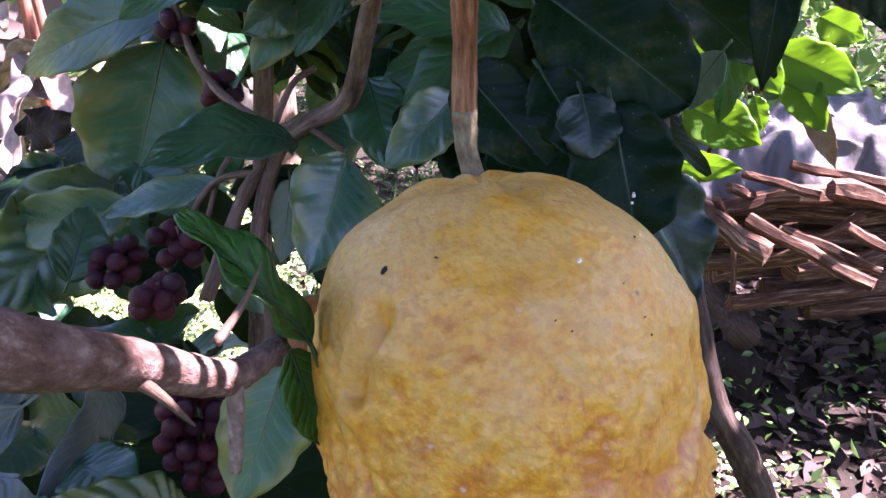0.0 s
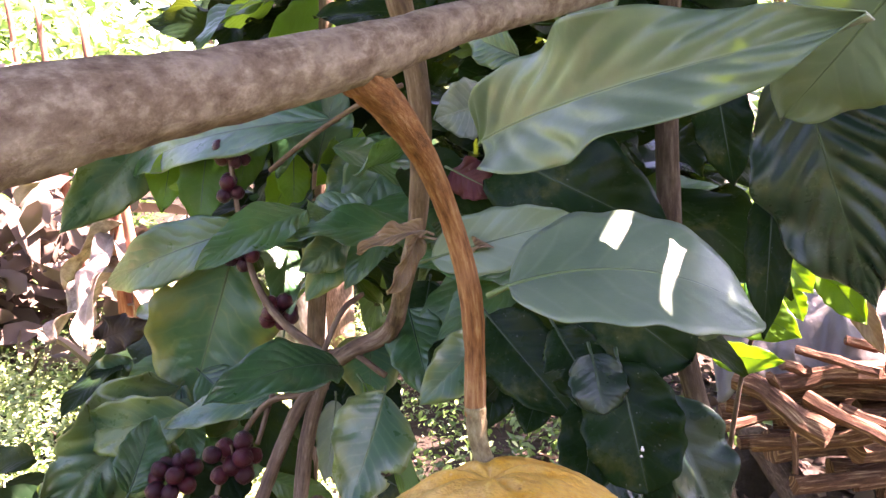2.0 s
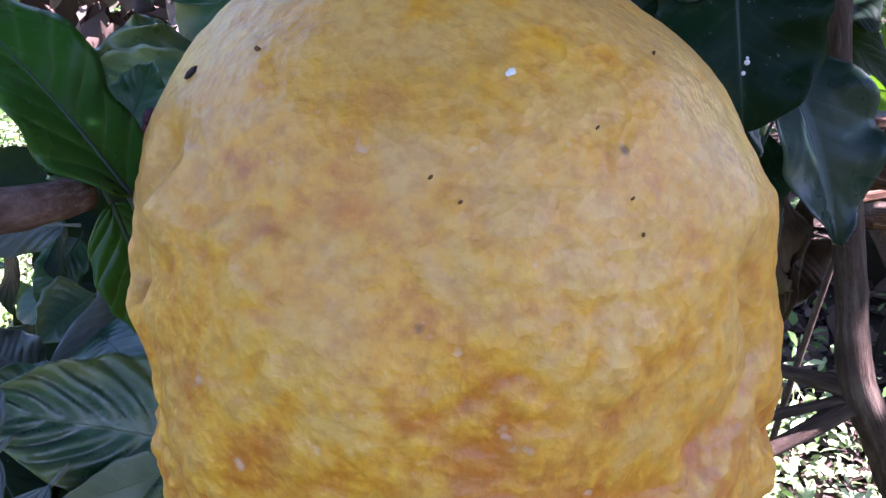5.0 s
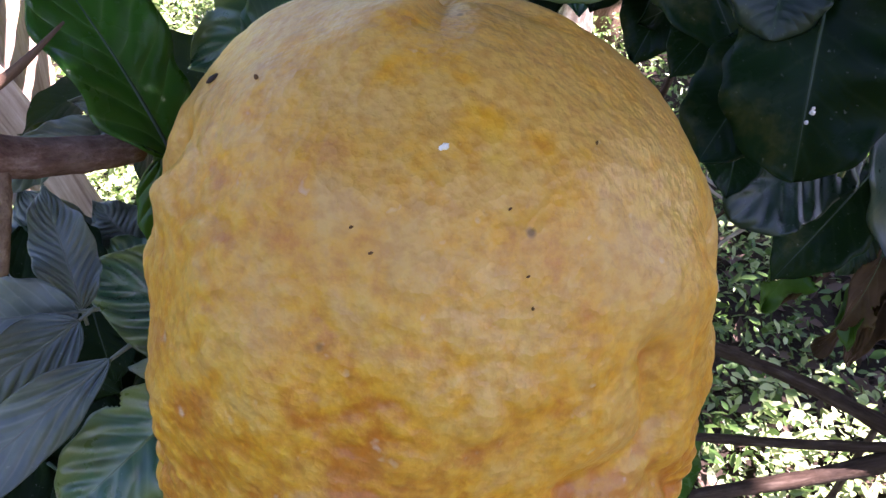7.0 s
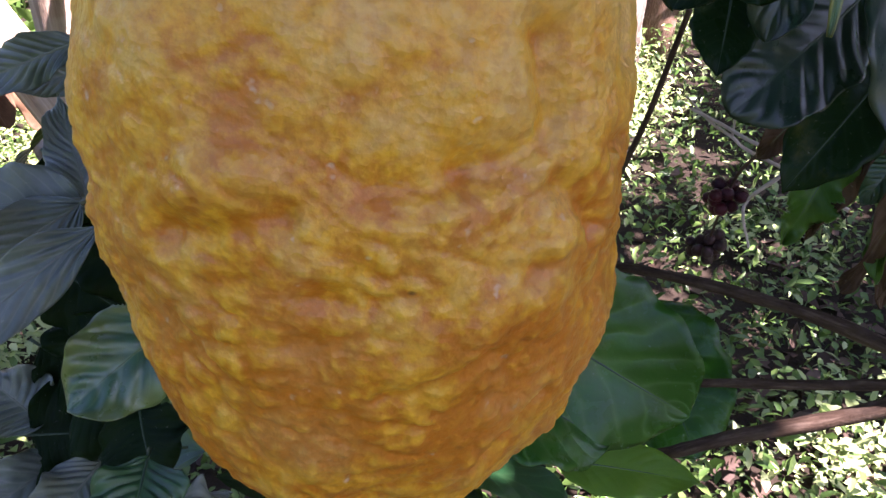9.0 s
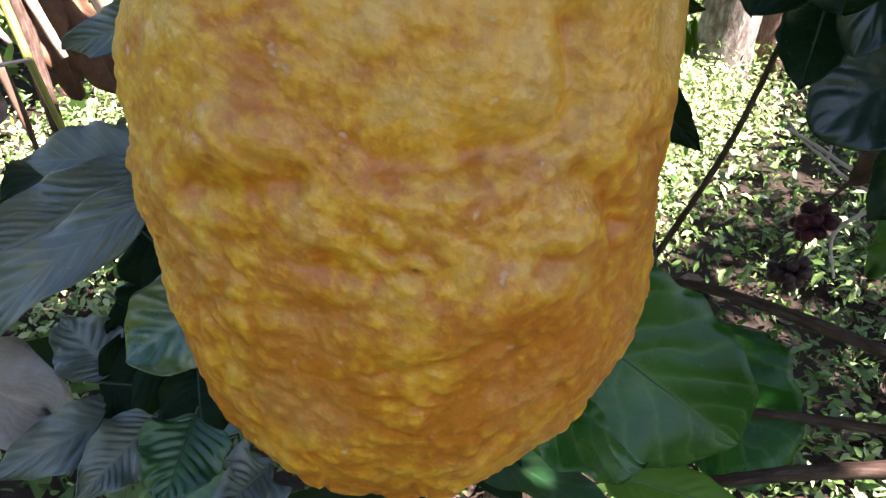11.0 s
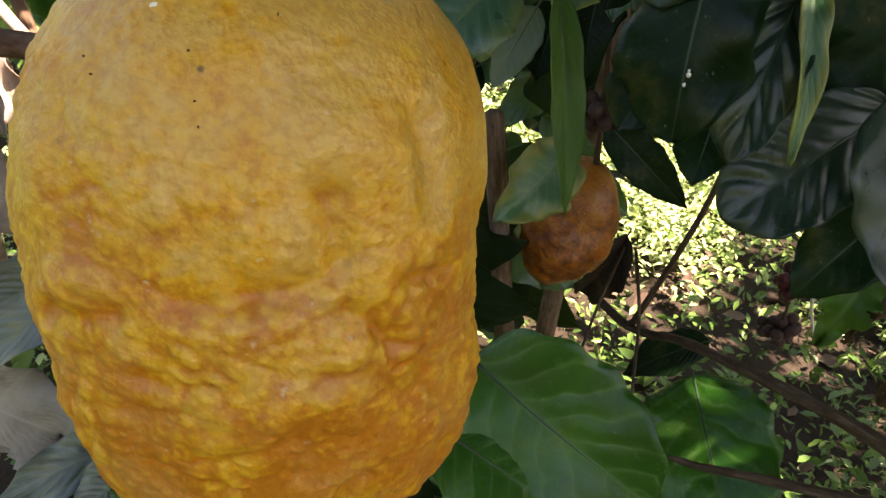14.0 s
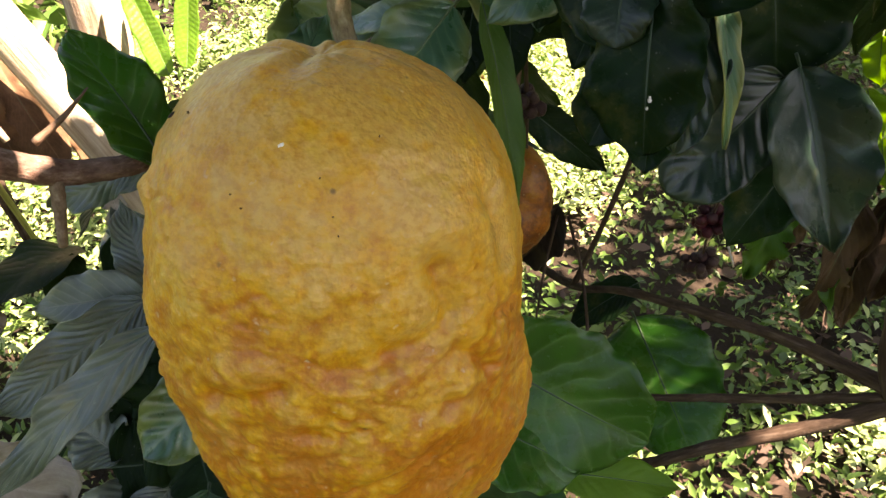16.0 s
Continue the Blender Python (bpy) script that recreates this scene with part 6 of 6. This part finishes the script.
far_wood = new("far_wood", leaf_cloud("far_wood", np.stack([rad * np.sin(ang), rad * np.cos(ang), 7.0 * hedge_at.random(12000) ** 1.4], 1), 0.55, CROWN, 0.3, 0.4, 78, 0.5))
tagged(far_wood, "green wood closing the view behind the garden", "woodland", kind="stuff")

# lichened trunk beyond the weeds
lichen_tree = thing("tree", (-1.13, 3.82, 0.0), "tree trunk with pale lichen patches", "tree")
limb("trunk", lichen_tree, [(-1.13, 3.82, -0.05, 0.17), (-1.13, 3.81, 0.35, 0.135), (-1.10, 3.8, 1.4, 0.12), (-1.0, 3.8, 3.0, 0.10)], LICHEN_BARK, sides=18, knobs=0.1)
for i, (x, y, h, w) in enumerate([(1.5, 3.7, 1.5, 0.6), (2.6, 3.5, 1.9, 0.7), (3.4, 2.7, 1.7, 0.6)]):
    far_shrub("shrub", (x, y), h, w, 1500, 120 + i, "green shrub behind the firewood, coloured for sunlight", 0.11, "shrubs behind the firewood")
far_shrub("tree", (-1.0, 4.1), 4.2, 1.2, 380, 90, "leafy crown over the lichened trunk", 0.15)
# dead banana leaves and reddish stalks at the edge of the clearing
for k, (x, y, h) in enumerate([(-1.72, 3.05, 1.9), (-1.62, 3.0, 1.35), (-2.9, 4.6, 2.2), (-3.5, 5.2, 2.4)]):
    st = thing("banana_plant", (x, y, 0.0), "banana plant with reddish stalk and withered leaves", "banana plant", "banana plants")
    limb("stalk", st, [(x, y, -0.03, 0.035), (x + 0.02, y, h * 0.5, 0.028), (x - 0.03, y + 0.02, h, 0.016)], RED_STEM, sides=12)
    r = random.Random(500 + k)
    for _ in range(7):
        a = r.uniform(0, 6.28)
        z = h * r.uniform(0.35, 0.8)
        leaf(st, (x, y, z), (x + 0.35 * math.cos(a), y + 0.35 * math.sin(a), z - r.uniform(0.2, 0.45)), r.uniform(0.07, 0.14), (math.cos(a), math.sin(a), 0.6), BANANA_LEAF, bend=0.8, fold=0.6, wave=0.3, veins=2, shoulder=0.3, point=0.4)

heap_at = np.random.default_rng(91)
heap = new("dry_leaf_heap", leaf_cloud("dry_leaf_heap", np.array([(-3.05, 4.35, 0.0)]) + heap_at.normal(0, 1, (520, 3)) * np.array([0.55, 0.45, 0.0]) + np.array([0, 0, 1.0]) * (1.05 * heap_at.random((520, 1)) ** 1.5), 0.28, HEAP, 0.1, 0.4, 92, 0.42))
tagged(heap, "heap of withered brown banana leaves", "dry leaves", kind="stuff")

# ---- unseen crowns overhead, added to shade the fruit ----
# holes in the added leaves, cut along the sun's way to light chosen places
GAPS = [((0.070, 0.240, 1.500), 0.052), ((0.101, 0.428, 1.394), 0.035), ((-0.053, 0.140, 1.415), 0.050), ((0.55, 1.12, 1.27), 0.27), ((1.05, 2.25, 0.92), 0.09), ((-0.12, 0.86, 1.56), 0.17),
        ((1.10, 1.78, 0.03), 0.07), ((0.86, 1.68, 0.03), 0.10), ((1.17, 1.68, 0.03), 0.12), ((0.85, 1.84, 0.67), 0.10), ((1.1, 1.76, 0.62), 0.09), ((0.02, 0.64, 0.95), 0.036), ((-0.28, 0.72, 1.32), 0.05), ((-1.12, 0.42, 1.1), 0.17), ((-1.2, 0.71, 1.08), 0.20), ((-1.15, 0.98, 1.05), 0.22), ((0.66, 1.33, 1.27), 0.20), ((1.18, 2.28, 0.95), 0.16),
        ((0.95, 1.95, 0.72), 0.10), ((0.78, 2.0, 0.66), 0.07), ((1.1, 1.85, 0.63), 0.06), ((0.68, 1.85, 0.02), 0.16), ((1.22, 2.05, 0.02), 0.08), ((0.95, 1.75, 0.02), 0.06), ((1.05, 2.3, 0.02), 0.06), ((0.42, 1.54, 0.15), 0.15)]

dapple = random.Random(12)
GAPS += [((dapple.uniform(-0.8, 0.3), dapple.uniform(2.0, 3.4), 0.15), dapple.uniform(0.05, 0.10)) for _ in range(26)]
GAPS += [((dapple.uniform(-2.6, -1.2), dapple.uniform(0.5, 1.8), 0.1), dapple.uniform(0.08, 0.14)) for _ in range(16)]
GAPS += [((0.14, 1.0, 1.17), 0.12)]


# a cloud of added crown leaves, less those between a GAPS place and the sun
def overhead(parent, n, centre, reach, size, seed, material=CROWN):
    g = np.random.default_rng(seed)
    c = np.array(centre) + g.normal(0, 1, (n, 3)) * np.array(reach)
    c = c[c[:, 2] > 1.95]
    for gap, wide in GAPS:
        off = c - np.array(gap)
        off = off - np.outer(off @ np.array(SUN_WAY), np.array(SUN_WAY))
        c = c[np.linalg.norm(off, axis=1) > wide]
    ob = part("crown", leaf_cloud("crown", c, size, material, 0.75, 0.3, seed, 0.45), parent)
    ob["kind"] = "stuff"


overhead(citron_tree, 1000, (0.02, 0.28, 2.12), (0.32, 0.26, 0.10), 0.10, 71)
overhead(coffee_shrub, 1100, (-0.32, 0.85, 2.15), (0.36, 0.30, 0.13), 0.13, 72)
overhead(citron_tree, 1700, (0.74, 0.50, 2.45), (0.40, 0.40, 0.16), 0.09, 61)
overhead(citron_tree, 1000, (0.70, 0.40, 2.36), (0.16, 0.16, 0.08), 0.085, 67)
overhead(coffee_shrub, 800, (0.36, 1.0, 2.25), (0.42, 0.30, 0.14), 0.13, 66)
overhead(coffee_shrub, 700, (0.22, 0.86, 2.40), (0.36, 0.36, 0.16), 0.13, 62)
# unseen tree, added so that its crown dapples the ground
shade_tree = thing("tree", (5.6, 3.0, 0.0), "unseen tree with an open crown, added to shade the ground", "tree")
limb("trunk", shade_tree, [(5.6, 3.0, -0.1, 0.16), (5.5, 3.0, 2.0, 0.13), (5.1, 2.9, 4.0, 0.09), (4.6, 2.8, 5.2, 0.05)], LICHEN_BARK, sides=16)
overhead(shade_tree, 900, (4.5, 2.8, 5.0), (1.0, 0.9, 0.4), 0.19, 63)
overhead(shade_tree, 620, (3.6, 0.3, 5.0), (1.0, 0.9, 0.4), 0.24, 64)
# added tree, its crowns set where their shadows must darken the weeds
grove_tree = thing("tree", (2.9, 3.1, 0.0), "slim tree added beside the firewood to shade the weeds", "tree")
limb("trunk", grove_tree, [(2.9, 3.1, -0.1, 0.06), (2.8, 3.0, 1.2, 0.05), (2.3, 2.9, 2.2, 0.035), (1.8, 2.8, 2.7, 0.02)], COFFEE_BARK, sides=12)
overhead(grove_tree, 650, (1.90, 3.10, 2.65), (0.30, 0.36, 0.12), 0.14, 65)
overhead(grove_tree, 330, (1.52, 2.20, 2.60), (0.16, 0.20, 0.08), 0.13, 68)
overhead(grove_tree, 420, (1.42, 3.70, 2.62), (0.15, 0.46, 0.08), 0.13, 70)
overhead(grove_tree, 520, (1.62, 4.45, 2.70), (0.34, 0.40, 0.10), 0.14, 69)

# unseen leaves higher up, added to shade the fruit and ring the branch's sunlight
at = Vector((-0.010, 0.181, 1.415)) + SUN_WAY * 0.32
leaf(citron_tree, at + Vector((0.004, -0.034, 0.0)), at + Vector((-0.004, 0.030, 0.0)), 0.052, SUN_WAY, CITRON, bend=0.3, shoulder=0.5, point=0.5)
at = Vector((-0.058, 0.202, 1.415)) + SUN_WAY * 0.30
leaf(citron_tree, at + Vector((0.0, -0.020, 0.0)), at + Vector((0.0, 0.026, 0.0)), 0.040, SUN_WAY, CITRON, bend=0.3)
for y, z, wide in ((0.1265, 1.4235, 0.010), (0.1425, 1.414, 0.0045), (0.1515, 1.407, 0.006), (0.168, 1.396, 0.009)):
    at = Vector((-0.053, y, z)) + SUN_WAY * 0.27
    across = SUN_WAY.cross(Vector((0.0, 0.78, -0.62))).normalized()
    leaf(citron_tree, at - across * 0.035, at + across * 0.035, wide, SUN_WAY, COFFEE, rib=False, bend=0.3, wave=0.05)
# unseen spray of narrow leaves, added to split the smooth leaf's sun patch
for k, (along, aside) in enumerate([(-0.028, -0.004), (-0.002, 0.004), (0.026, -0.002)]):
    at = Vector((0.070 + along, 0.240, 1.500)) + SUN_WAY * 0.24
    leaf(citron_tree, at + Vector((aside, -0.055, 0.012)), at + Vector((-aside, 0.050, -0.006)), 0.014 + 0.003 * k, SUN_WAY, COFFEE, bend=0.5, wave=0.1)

# pale lichen on one of the dark leaves
bm = bmesh.new()
lr = random.Random(8)
for k in range(9):
    made = bmesh.ops.create_icosphere(bm, subdivisions=1, radius=0.0009 * lr.uniform(0.6, 1.2))
    at = Vector((lr.gauss(0, 0.0016), lr.gauss(0, 0.0003), lr.gauss(0, 0.0016)))
    bmesh.ops.translate(bm, verts=made["verts"], vec=at)
lichen_me = bpy.data.meshes.new("lichen_spot")
bm.to_mesh(lichen_me)
bm.free()
lichen_me.materials.append(SCALE_WHITE)
part("lichen_spot", lichen_me, citron_tree, "white lichen spot on a leaf", Matrix.Translation((0.0952, 0.3355, 1.381)))
